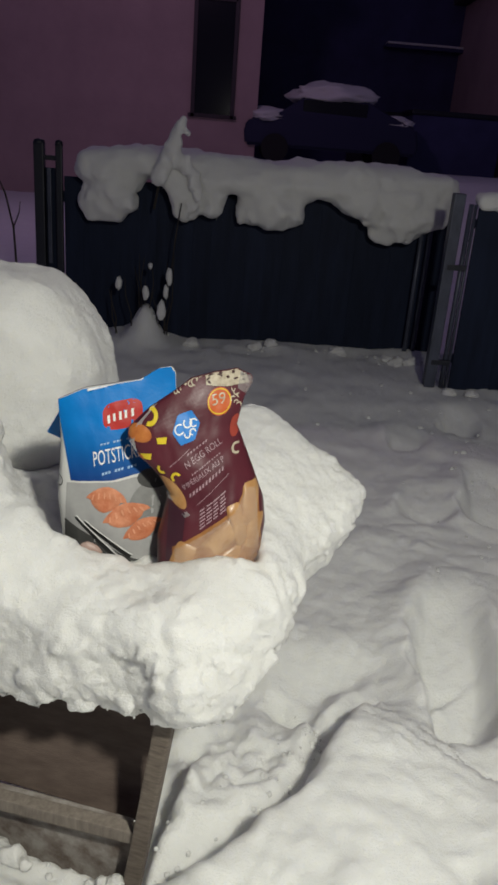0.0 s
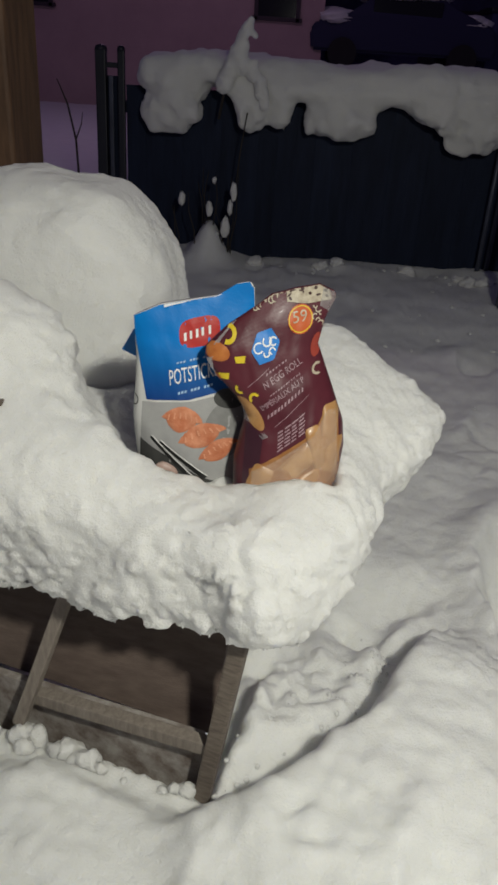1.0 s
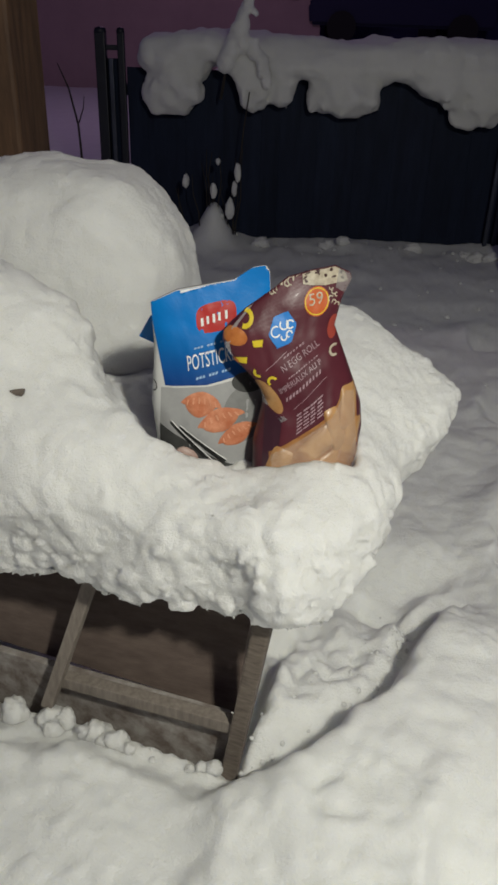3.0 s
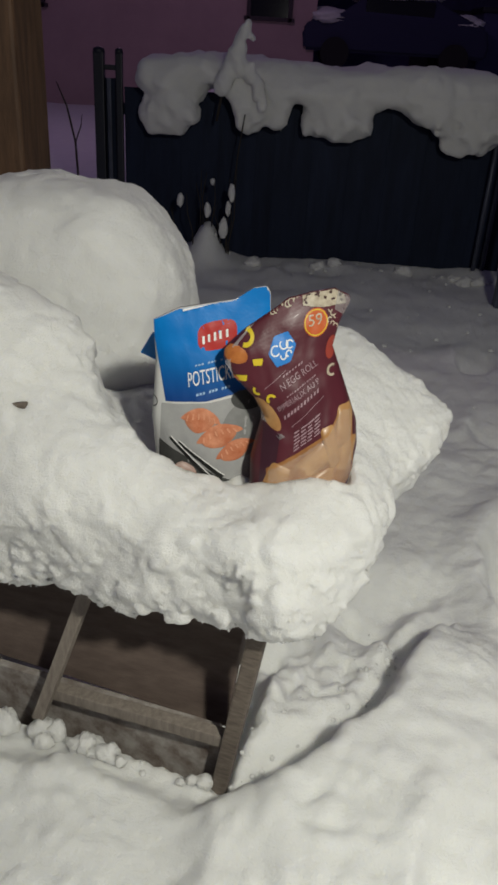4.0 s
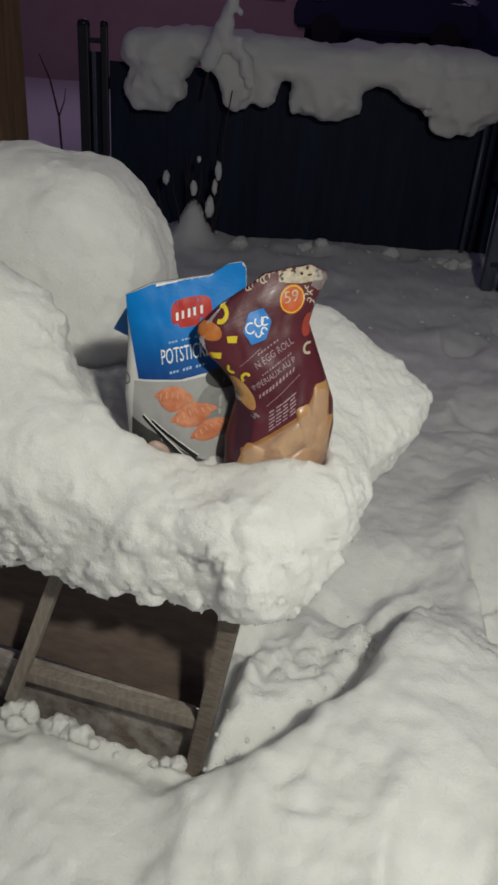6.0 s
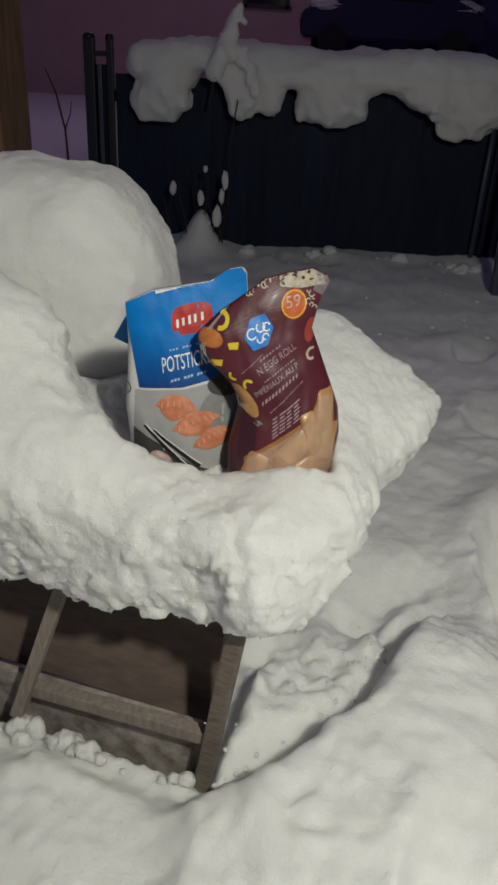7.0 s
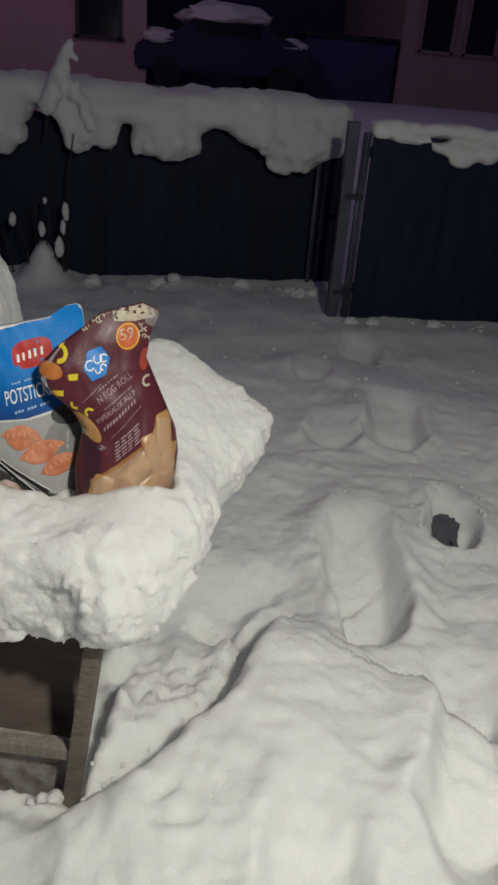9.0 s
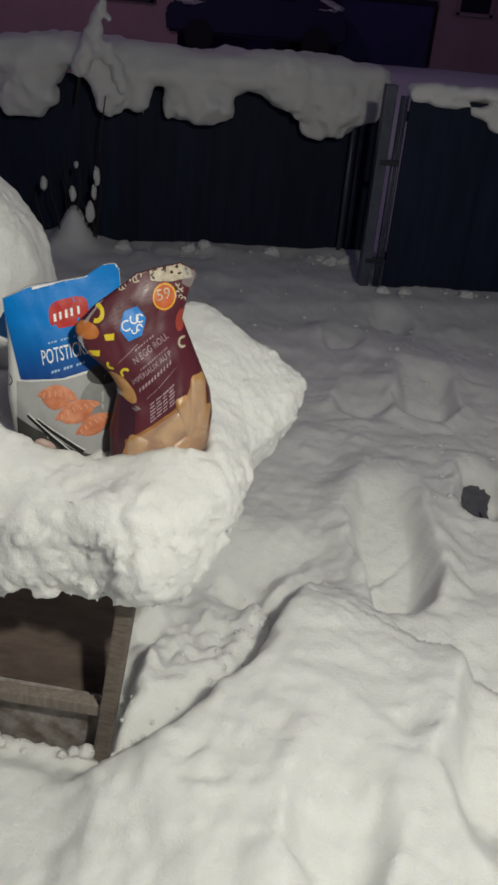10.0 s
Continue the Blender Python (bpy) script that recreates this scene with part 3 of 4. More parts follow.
class Bag:
    """A filled pouch: its front is the depth over its outline; prints lie on that front."""

    def __init__(self, left, right, top, bottom, lean, swing, y0, x0, z0, bulge, back, profile, seed):
        self.left, self.right, self.top, self.bottom = left, right, top, bottom
        self.lean, self.swing, self.y0, self.x0, self.z0 = lean, swing, y0, x0, z0
        self.bulge, self.back, self.profile, self.seed = bulge, back, profile, seed

    def plane(self, x, z):
        return self.y0 + self.swing * (x - self.x0) + self.lean * (z - self.z0)

    def swell(self, x, z):
        l, r = lerp_table(self.left, z), lerp_table(self.right, z)
        s = np.clip((x - l) / (r - l), 0, 1)
        return np.sqrt(np.clip(1 - (2 * s - 1) ** 2, 0, 1)) ** 0.9 * lerp_table(self.profile, z)

    def crease(self, x, z):
        l, r = lerp_table(self.left, z), lerp_table(self.right, z)
        s = min(max((x - l) / (r - l), 0), 1)
        keep = min(1.0, 5 * s, 5 * (1 - s))
        n = 0.0042 * noise.noise(Vector((x * 22, z * 18, self.seed))) + 0.0018 * noise.noise(Vector((x * 80, z * 36, self.seed + 9)))
        return n * keep

    def front(self, x, z, proud=0.0):
        return Vector((x, float(self.plane(x, z) - self.bulge * self.swell(x, z)) + self.crease(x, z) - proud, z))

    def inside(self, x, z):
        """The nearest place within the outline."""
        z = max(z, self.bottom + 0.001)
        l, r = float(lerp_table(self.left, z)), float(lerp_table(self.right, z))
        x = min(max(x, l + 0.0006), r - 0.0006)
        return x, min(z, float(lerp_table(self.top, (x - l) / (r - l))) - 0.0006)

    def body(self, nu=44, nv=56):
        verts, faces = [], []
        for side in (0, 1):
            for j in range(nv + 1):
                for i in range(nu + 1):
                    s, t = i / nu, j / nv
                    zt = float(lerp_table(self.top, s))
                    z = self.bottom + t * (zt - self.bottom)
                    l, r = float(lerp_table(self.left, z)), float(lerp_table(self.right, z))
                    x = l + s * (r - l)
                    p = self.front(x, z)
                    if side:
                        p.y = float(self.plane(x, z) + self.back * self.swell(x, z)) + 0.002
                    verts.append(p)
        w, half = nu + 1, (nu + 1) * (nv + 1)
        for j in range(nv):
            for i in range(nu):
                a = j * w + i
                faces.append((a, a + 1, a + w + 1, a + w))
                faces.append((half + a, half + a + w, half + a + w + 1, half + a + 1))
        for j in range(nv):
            for i in (0, nu):
                a = j * w + i
                faces.append((a, a + w, half + a + w, half + a) if i == 0 else (a, half + a, half + a + w, a + w))
        for i in range(nu):
            faces.append((i, half + i, half + i + 1, i + 1))
            a = nv * w + i
            faces.append((a, a + 1, half + a + 1, half + a))
        return verts, faces


def print_on(bag, art, name, parent, material, rows, proud, dome=0.0, label=""):
    """rows: rings or lines of artwork points of equal count, joined into a sheet on the bag's front."""
    verts, faces, n = [], [], len(rows[0])
    for k, row in enumerate(rows):
        up = dome * math.sqrt(max(0.0, 1 - (k / (len(rows) - 1)) ** 2)) if dome else 0.0
        for a, b in row:
            verts.append(bag.front(*bag.inside(*art(a, b)), proud + up))
    for k in range(len(rows) - 1):
        for i in range(n - 1):
            faces.append((k * n + i, k * n + i + 1, (k + 1) * n + i + 1, (k + 1) * n + i))
    me = mesh_of(name, verts, faces, material)
    ob = part(name, me, material, parent, label)
    ob.location = -parent.location
    return ob


def oval(cx, cy, rx, ry, turn=0.0, shape=None, rings=6, n=40):
    w, out = radians(turn), []
    for k in range(rings + 1):
        ring = []
        for i in range(n + 1):
            a = 2 * math.pi * i / n
            m = (k / rings) * (shape(a) if shape else 1)
            u, v = rx * m * math.cos(a), ry * m * math.sin(a)
            ring.append((cx + u * math.cos(w) - v * math.sin(w), cy + u * math.sin(w) + v * math.cos(w)))
        out.append(ring)
    return out


def sheet(p00, p10, p11, p01, n=12, m=12):
    return [[tuple((1 - i / n) * ((1 - j / m) * p00[k] + j / m * p01[k]) + i / n * ((1 - j / m) * p10[k] + j / m * p11[k]) for k in (0, 1)) for i in range(n + 1)] for j in range(m + 1)]


def band(lower, upper, n=30, m=16):
    """A sheet between two lines, each a table of artwork points."""
    la, lb = zip(*lower)
    ua, ub = zip(*upper)
    out = []
    for j in range(m + 1):
        row = []
        for i in range(n + 1):
            q = i / n
            x0, x1 = la[0] + q * (la[-1] - la[0]), ua[0] + q * (ua[-1] - ua[0])
            y0, y1 = np.interp(x0, la, lb), np.interp(x1, ua, ub)
            row.append((x0 + (x1 - x0) * j / m, y0 + (y1 - y0) * j / m))
        out.append(row)
    return out


def arc(cx, cy, r, thick, a0, a1, n=14):
    pts = [radians(a0 + (a1 - a0) * i / n) for i in range(n + 1)]
    return [[(cx + q * math.cos(a), cy + q * math.sin(a)) for a in pts] for q in (r - thick / 2, r, r + thick / 2)]


def letters(bag, art, name, parent, material, text, start, end, tall, proud=0.0016):
    """Lettering along a line of the artwork, tall and long in its units."""
    cu = bpy.data.curves.new(name, "FONT")
    cu.body, cu.size, cu.resolution_u = text, 1.0, 3
    ob = new(name, cu)
    dg = bpy.context.evaluated_depsgraph_get()
    me = bpy.data.meshes.new_from_object(ob.evaluated_get(dg))
    bpy.data.objects.remove(ob)
    bm = bmesh.new()
    bm.from_mesh(me)
    xs = [v.co.x for v in bm.verts]
    ys = [v.co.y for v in bm.verts]
    lo, hi, low, high = min(xs), max(xs), min(ys), max(ys)
    d = Vector((end[0] - start[0], end[1] - start[1]))
    up = Vector((d.y, -d.x)).normalized()
    for v in bm.verts:
        q = Vector(start) + d * ((v.co.x - lo) / (hi - lo)) + up * tall * ((v.co.y - low) / (high - low))
        v.co = bag.front(*bag.inside(*art(q.x, q.y)), proud)
    ob = part(name, bm, material, parent)
    ob.location = -parent.location
    return ob


# blue potsticker bag
art1 = lambda a, b: (-0.2636 + 0.000373 * a - 0.000003 * b, 1.0949 + 0.000021 * a - 0.000403 * b)
bag1 = Bag(left=((0.60, -0.215), (0.70, -0.232), (0.80, -0.243), (0.86, -0.240), (0.92, -0.238), (1.02, -0.245)),
           right=((0.60, -0.01), (0.75, 0.0), (0.90, -0.005), (1.0, -0.02), (1.10, -0.028)),
           top=((0.0, 0.996), (0.22, 1.018), (0.70, 1.036), (0.86, 1.058), (0.97, 1.062), (1.0, 1.050)), bottom=0.615,
           lean=0.10, swing=0.20, y0=1.705, x0=-0.13, z0=0.85, bulge=0.050, back=0.035,
           profile=((0.60, 0.75), (0.70, 1.0), (0.82, 0.95), (0.95, 0.45), (1.04, 0.06), (1.10, 0.0)), seed=41)
b1 = thing("potsticker_bag", (-0.13, 1.70, 0.615), "blue and grey frozen potsticker bag standing in snow", "food bag", "food bags in the snow")


def skin_part(bag, name, parent, material):
    v, f = bag.body()
    ob = part(name, mesh_of(name, v, f, material), material, parent)
    ob.location = -parent.location
    return ob


P1 = lambda name, material, rows, proud=0.0008, dome=0.0, label="": print_on(bag1, art1, name, b1, material, rows, proud, dome, label)
skin_part(bag1, "pouch", b1, GREY_PALE)
P1("grey_panel", GREY, band([(118, 640), (380, 640), (690, 590)], [(108, 1180), (400, 1180), (690, 1180)]), 0.0006)
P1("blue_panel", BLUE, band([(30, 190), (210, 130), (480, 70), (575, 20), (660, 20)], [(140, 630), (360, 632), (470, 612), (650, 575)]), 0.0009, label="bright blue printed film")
P1("badge", RED, oval(388, 325, 100, 66, -8, lambda a: 1 / (abs(math.cos(a)) ** 3.2 + abs(math.sin(a)) ** 3.2) ** (1 / 3.2)), 0.0012, label="red badge with white bars")
for i, (a, b, h) in enumerate(((318, 345, 34), (345, 337, 34), (375, 330, 36), (402, 324, 34), (436, 318, 36))):
    P1("badge_bar", WHITE, sheet((a - 7, b - h / 2), (a + 5, b - h / 2 - 2), (a + 9, b + h / 2), (a - 3, b + h / 2 + 2), 2, 4), 0.0016)
letters(bag1, art1, "lettering", b1, WHITE, "POTSTICKERS", (258, 562), (548, 520), 72)
for a0, b0, slope, steps, h in ((285, 455, -0.155, 9, 9), (300, 594, -0.19, 12, 12)):
    for k in range(steps):
        if k % 4 == 3:
            continue
        a = a0 + k * 16
        P1("small_print", PRINT_BLUE, sheet((a, b0 + slope * k * 16), (a + 11, b0 + slope * (k * 16 + 11)), (a + 11, b0 + slope * (k * 16 + 11) + h), (a, b0 + slope * k * 16 + h), 2, 1), 0.0015)
P1("slate_print", SLATE, band([(112, 822), (250, 905), (440, 1030), (600, 1090)], [(112, 1150), (250, 1150), (440, 1150), (600, 1150)]), 0.0010)
P1("sauce_bowl_print", SLATE, oval(565, 640, 85, 48, 12), 0.0011)
P1("plate_print", PLATE, oval(560, 790, 120, 150, 10, rings=8), 0.00085)
for c in (((175, 808), (420, 1050)), ((222, 832), (470, 1030))):
    (a0, b0), (a1, b1_) = c
    P1("chopstick_edge", WHITE, sheet((a0 + 3, b0 - 8), (a1 + 3, b1_ - 10), (a1, b1_ - 5), (a0, b0 - 4), 14, 1), 0.0015)
    P1("chopstick_print", CHOP, sheet((a0, b0 - 4), (a1, b1_ - 5), (a1 - 14, b1_ + 14), (a0 - 8, b0 + 6), 14, 1), 0.0014)
crescent = lambda a: (1.0 if math.sin(a) < 0 else 0.72) / (abs(math.cos(a)) ** 1.55 + abs(math.sin(a)) ** 1.55) ** (1 / 1.55)
for a, b, rx, ry, w in ((326, 734, 108, 74, 8), (434, 820, 126, 72, -14), (522, 902, 108, 64, -22)):
    P1("dumpling_print", DUMPLING, oval(a, b, rx, ry, w, crescent), 0.0018, 0.002, "browned dumpling printed on the bag")
    for k in range(6):
        q, o = -0.62 + 0.25 * k, radians(w)
        du, dv, hu, hv = q * rx, -ry * (0.62 - 0.5 * q * q), rx * 0.035, ry * 0.40
        turned = lambda e, g: (a + e * math.cos(o) - g * math.sin(o), b + e * math.sin(o) + g * math.cos(o))
        P1("dumpling_pleat", DUMPLING_LIT, sheet(turned(du - hu, dv), turned(du + hu, dv), turned(du + 2.5 * hu + 0.12 * du, dv + hv), turned(du + 0.5 * hu + 0.12 * du, dv + hv), 2, 5), 0.0046)
P1("seal_mark", CHOP, arc(68, 640, 26, 5, -90, 90), 0.0012)
# white inner edge and the folded back corner
P1("top_seal", WHITE, band([(200, 100), (480, 60)], [(205, 212), (482, 158)], 16, 3), 0.0026)
flap = box((0.052, 0.005, 0.052), (-0.243, 1.750, 0.918), pose(0, 0, 0, 8, 28, 12), 0.002)
bmesh.ops.translate(flap, vec=-b1.location, verts=flap.verts)
part("back_corner", flap, BLUE_BACK, b1)
crumple = bmesh.new()
bmesh.ops.create_icosphere(crumple, subdivisions=3, radius=0.03)
for p in crumple.verts:
    p.co *= 1 + 0.3 * noise.noise(p.co * 38)
    p.co.z *= 1.1
    p.co.y *= 0.5
bmesh.ops.translate(crumple, vec=Vector((-0.166, 1.602, 0.708)) - b1.location, verts=crumple.verts)
part("bottom_fold", crumple, FOLD, b1, "crumpled clear bottom fold of the bag")

# maroon egg roll bag
art2 = lambda a, b: (-0.1289 + 0.000411 * a + 0.000023 * b, 1.0957 + 0.000022 * a - 0.000446 * b)
bag2 = Bag(left=((0.60, -0.028), (0.66, -0.038), (0.75, -0.040), (0.80, -0.030), (0.84, -0.022), (0.87, -0.040), (0.91, -0.080), (0.945, -0.104), (0.965, -0.102), (1.0, -0.068), (1.04, -0.012), (1.08, 0.035)),
           right=((0.60, 0.130), (0.66, 0.150), (0.70, 0.165), (0.77, 0.172), (0.82, 0.165), (0.885, 0.138), (0.97, 0.102), (1.02, 0.112), (1.055, 0.128), (1.08, 0.115)),
           top=((0.0, 1.058), (0.3, 1.070), (0.75, 1.078), (1.0, 1.066)), bottom=0.615,
           lean=0.14, swing=0.20, y0=1.665, x0=0.03, z0=0.85, bulge=0.060, back=0.04,
           profile=((0.60, 0.85), (0.70, 1.0), (0.80, 0.95), (0.90, 0.7), (1.0, 0.32), (1.06, 0.06), (1.08, 0.0)), seed=51)
b2 = thing("egg_roll_bag", (0.03, 1.66, 0.615), "glossy maroon egg roll bag with clear window standing in snow", "food bag", "food bags in the snow")
P2 = lambda name, material, rows, proud=0.0008, dome=0.0, label="": print_on(bag2, art2, name, b2, material, rows, proud, dome, label)
skin_part(bag2, "pouch", b2, MAROON)
P2("window", TAN, band([(250, 800), (400, 725), (545, 645), (600, 545), (648, 560)], [(262, 1060), (400, 1060), (545, 1060), (600, 1060), (690, 1060)]), 0.0009, label="clear window over golden egg rolls")
P2("gusset", MAROON_DARK, band([(232, 610), (312, 650)], [(205, 1060), (264, 1060)], 8, 24), 0.0008)
for a, b, rx, ry, w in ((305, 860, 62, 78, 24), (392, 850, 100, 56, -30), (478, 775, 92, 50, -36), (612, 640, 40, 92, 4), (556, 720, 34, 100, -16), (628, 775, 36, 88, 14), (505, 885, 92, 52, -22), (400, 950, 98, 46, -8), (592, 875, 44, 66, 34)):
    P2("egg_roll", TAN_LIGHT if (a + b) % 3 else TAN, oval(a, b, rx, ry, w, lambda q: 1 / (abs(math.cos(q)) ** 7 + abs(math.sin(q)) ** 7) ** (1 / 7), rings=6, n=36), 0.0008, 0.007)
P2("window_film", CLEAR, band([(262, 800), (400, 735), (540, 655), (598, 560), (640, 575)], [(268, 985), (400, 985), (540, 985), (590, 985), (672, 985)], 30, 24), 0.0092, label="clear glossy crinkled window film")
hexa = lambda a: math.cos(math.pi / 6) / math.cos(((a + math.pi / 6) % (math.pi / 3)) - math.pi / 6)
P2("hexagon_mark", HEXBLUE, oval(312, 295, 62, 74, 18, hexa), 0.0012, label="blue hexagon mark with pale strokes")
for k in (((282, 300), 20, 30, 300), ((318, 275), 18, -60, 220), ((345, 275), 16, 40, 330), ((318, 322), 12, -40, 200), ((342, 312), 12, 90, 360)):
    P2("mark_stroke", WHITE, arc(*k[0], k[1], 6, k[2], k[3]), 0.0017)
P2("price_disc", ORANGE, oval(462, 198, 56, 58), 0.0012, label="orange disc with a number")
P2("disc_ring", YELLOW, arc(462, 198, 51, 4, 0, 360, 36), 0.0017)
letters(bag2, art2, "lettering", b2, CREAM, "59", (430, 214), (492, 206), 46)
for a in (arc(145, 245, 30, 18, -100, 110), arc(118, 470, 30, 18, 20, 250), arc(268, 498, 18, 12, 120, 330), arc(205, 460, 18, 12, 60, 220)):
    P2("yellow_print", YELLOW, a, 0.0013)
for a, b, w, h in ((202, 343, 24, 13), (130, 412, 26, 12)):
    P2("yellow_print", YELLOW, sheet((a - w, b - h), (a + w, b - h - 3), (a + w - 4, b + h), (a - w + 6, b + h), 4, 2), 0.0013)
P2("roll_print", ORANGE_ROLL, oval(100, 312, 58, 36, 14), 0.0013, 0.001)
P2("roll_print", ORANGE_ROLL, oval(92, 425, 26, 24, 0), 0.0013, 0.001)
P2("roll_print", TAN_LIGHT, oval(252, 565, 88, 34, 48), 0.0013, 0.001)
P2("pepper_print", PEPPER, oval(536, 305, 24, 48, 10), 0.0012)
P2("yellow_print", CREAM, arc(545, 398, 20, 10, 60, 300), 0.0013)
P2("floral_band", CREAM, band([(395, 78), (470, 40), (560, 38)], [(400, 130), (490, 140), (600, 128)]), 0.0011, label="cream band with dark floral print")
for i in range(14):
    a, b = 405 + rs.random() * 175, 60 + rs.random() * 60
    P2("floral_print", INK, oval(a, b, 5 + 8 * rs.random(), 4 + 4 * rs.random(), rs.random() * 180, rings=2, n=10), 0.0015)
for i in range(8):
    P2("script_stroke", CREAM, arc(262 + i * 17, 152 - i * 7.5, 9 + 3 * (i % 3), 5, 30 + 50 * (i % 4), 250 + 40 * (i % 3), 8), 0.0013)
for i in range(6):
    P2("script_stroke", CREAM, arc(525 + (i % 3) * 13, 150 + i * 14, 8 + 3 * (i % 2), 5, 40 * i, 200 + 40 * i, 8), 0.0013)
letters(bag2, art2, "lettering", b2, LILAC, "N EGG ROLL", (318, 462), (478, 368), 30)
letters(bag2, art2, "lettering", b2, LILAC, "IMP\u00c9RIAUX AU P", (306, 552), (490, 440), 30)
def print_line(start, end, tall, dash, gap):
    """A line of small unreadable print: short bars along it."""
    long = math.hypot(end[0] - start[0], end[1] - start[1])
    n = int(long / (dash + gap))
    for k in range(n):
        q0, q1 = k * (dash + gap) / long, (k * (dash + gap) + dash * rs.uniform(0.6, 1.0)) / long
        (a0, b0), (a1, b1_) = [(start[0] + (end[0] - start[0]) * q, start[1] + (end[1] - start[1]) * q) for q in (q0, q1)]
        P2("text_bar", LILAC, sheet((a0, b0 - tall), (a1, b1_ - tall), (a1, b1_), (a0, b0), 2, 1), 0.0014)


print_line((318, 410), (415, 350), 9, 11, 5)
print_line((340, 490), (480, 405), 7, 9, 4)
print_line((330, 585), (495, 470), 17, 12, 6)
for a, b in (((238, 455), (330, 382)), ((365, 617), (510, 497))):
    P2("thin_line", LILAC, sheet((a[0], a[1] - 3), (b[0], b[1] - 3), b, a, 12, 1), 0.0014)
for i in range(6):
    print_line((378, 645 + i * 15), (528, 550 + i * 15), 7, 34, 3)
# clear fin at the top corner and along the side
fin = [(150, 205), (90, 275), (52, 350), (40, 410), (75, 480), (140, 550), (220, 610), (310, 665)]
P2("side_fin", CLEAR_FIN, [[(a + k * 26, b - k * 10) for a, b in fin] for k in (0, 0.5, 1)], 0.0030, label="clear plastic side fin")
P2("fin_edge", CLEAR_FIN, [[(a + k * 7, b - k * 3) for a, b in fin] for k in (0, 1)], 0.0045)
P2("clear_corner", CLEAR_FIN, sheet((560, 60), (655, 92), (610, 190), (545, 150), 6, 6), 0.002)

# ---- porch post ----
post = thing("porch_post", (-0.985, 2.95, 0), "brown stained wooden post with dark grain", "wooden post")
part("shaft", box((0.30, 0.30, 2.9), (0, 0, 1.40), pose(0, 0, 0, 0, 0, 0), 0.012), POST_WOOD, post)

# ---- fence ----
fence = thing("fence", (0.1, 6.36, 0), "dark navy board fence capped with snow", "fence")
fx = -1.22
i = 0
while fx < 1.60:
    part("board", box((0.1405, 0.022, 1.20), (fx + 0.07 - 0.1, 0.003 * (i % 2), 0.55), None, 0.002), FENCE, fence)
    fx += 0.14
    i += 1
for z in (0.25, 1.0):
    part("rail", box((2.95, 0.04, 0.08), (0.1, 0.035, z), None, 0.004), FENCE, fence)
for px, w, mt in ((-1.40, 0.075, STEEL_DARK), (-1.255, 0.05, STEEL_DARK)):
    part("post", box((w, w, 1.52), (px - 0.1, -0.01, 0.61), None, 0.008), mt, fence)
    cap = tube([(px - 0.1, -0.01, 1.36), (px - 0.1, -0.01, 1.39), (px - 0.1, -0.01, 1.40)], [w * 0.62, w * 0.5, w * 0.1], 12)
    part("post_cap", mesh_of("post_cap", *cap, mt), mt, fence)
part("top_rail", box((0.17, 0.03, 0.035), (-1.43, -0.01, 1.27), None, 0.004), STEEL_DARK, fence)
part("side_bar", box((0.03, 0.02, 0.7), (-1.43, -0.02, 0.85), None, 0.004), STEEL, fence)
part("side_panel", box((0.16, 0.012, 1.3), (-1.43, 0.02, 0.55), None, 0.003), FENCE, fence)
for px in (1.50, 1.565):
    v, f = tube([(px - 0.1, -0.12, -0.1), (px - 0.1, -0.12, 1.20)], [0.018, 0.018], 10)
    part("end_bar", mesh_of("end_bar", v, f, STEEL), STEEL, fence, "thin grey-blue steel bar")

gate = thing("gate", (1.5, 5.36, 0), "dark navy metal gate with snow on its top edge", "gate")
part("gate_post", box((0.075, 0.075, 1.36), (-0.01, 0, 0.60), None, 0.008), STEEL, gate, "grey-blue steel gate post")
v, f = tube([(0.075, -0.01, -0.05), (0.075, -0.01, 1.22)], [0.016, 0.016], 10)
part("hinge_rod", mesh_of("hinge_rod", v, f, STEEL), STEEL, gate)
v, f = tube([(0.105, -0.01, -0.03), (0.105, -0.01, 1.22)], [0.011, 0.011], 10)
part("hinge_rod", mesh_of("hinge_rod", v, f, STEEL), STEEL, gate)
for z in (0.18, 0.82):
    part("hinge", box((0.13, 0.03, 0.035), (0.04, -0.025, z), None, 0.005), STEEL_DARK, gate)
for k in range(22):
    part("board", box((0.1405, 0.02, 1.22), (0.20 + k * 0.14, 0.003 * (k % 2), 0.60), None, 0.002), FENCE, gate)
for z in (0.2, 1.1):
    part("rail", box((3.1, 0.03, 0.06), (1.66, 0.03, z), None, 0.004), FENCE, gate)


# ---- snow on fence and gate ----
def fence_snow(x, y, z):
    f = rbox(x, y, z, (-1.12, 6.08, 1.12), (1.72, 6.62, 1.38), 0.11)
    for cx, cz, rx, rz in ((-0.86, 1.02, 0.20, 0.17), (-0.28, 1.10, 0.16, 0.20), (-0.10, 1.02, 0.10, 0.14), (0.32, 1.03, 0.24, 0.14), (1.28, 1.03, 0.22, 0.18), (1.50, 1.10, 0.18, 0.14), (1.05, 1.12, 0.2, 0.10)):
        f = smin(f, ball(x, y, z, (cx, 6.20, cz), (rx, 0.14, rz)), 0.07)
    f = smax(f, -ball(x, y, z, (-0.56, 6.10, 1.08), (0.10, 0.3, 0.13)), 0.04)
    f = f + 0.040 * vnoise(x, y, z, 0.20, 31) - 0.022 * (np.abs(vnoise(x, y, z, 0.11, 32)) - 0.35) - 0.014 * (np.abs(vnoise(x, y, z, 0.055, 33)) - 0.35)
    low = np.clip((1.12 - z) / 0.1, 0, 1)
    return f + low * 0.03 * vnoise(x, y, z * 0.6, 0.07, 34)


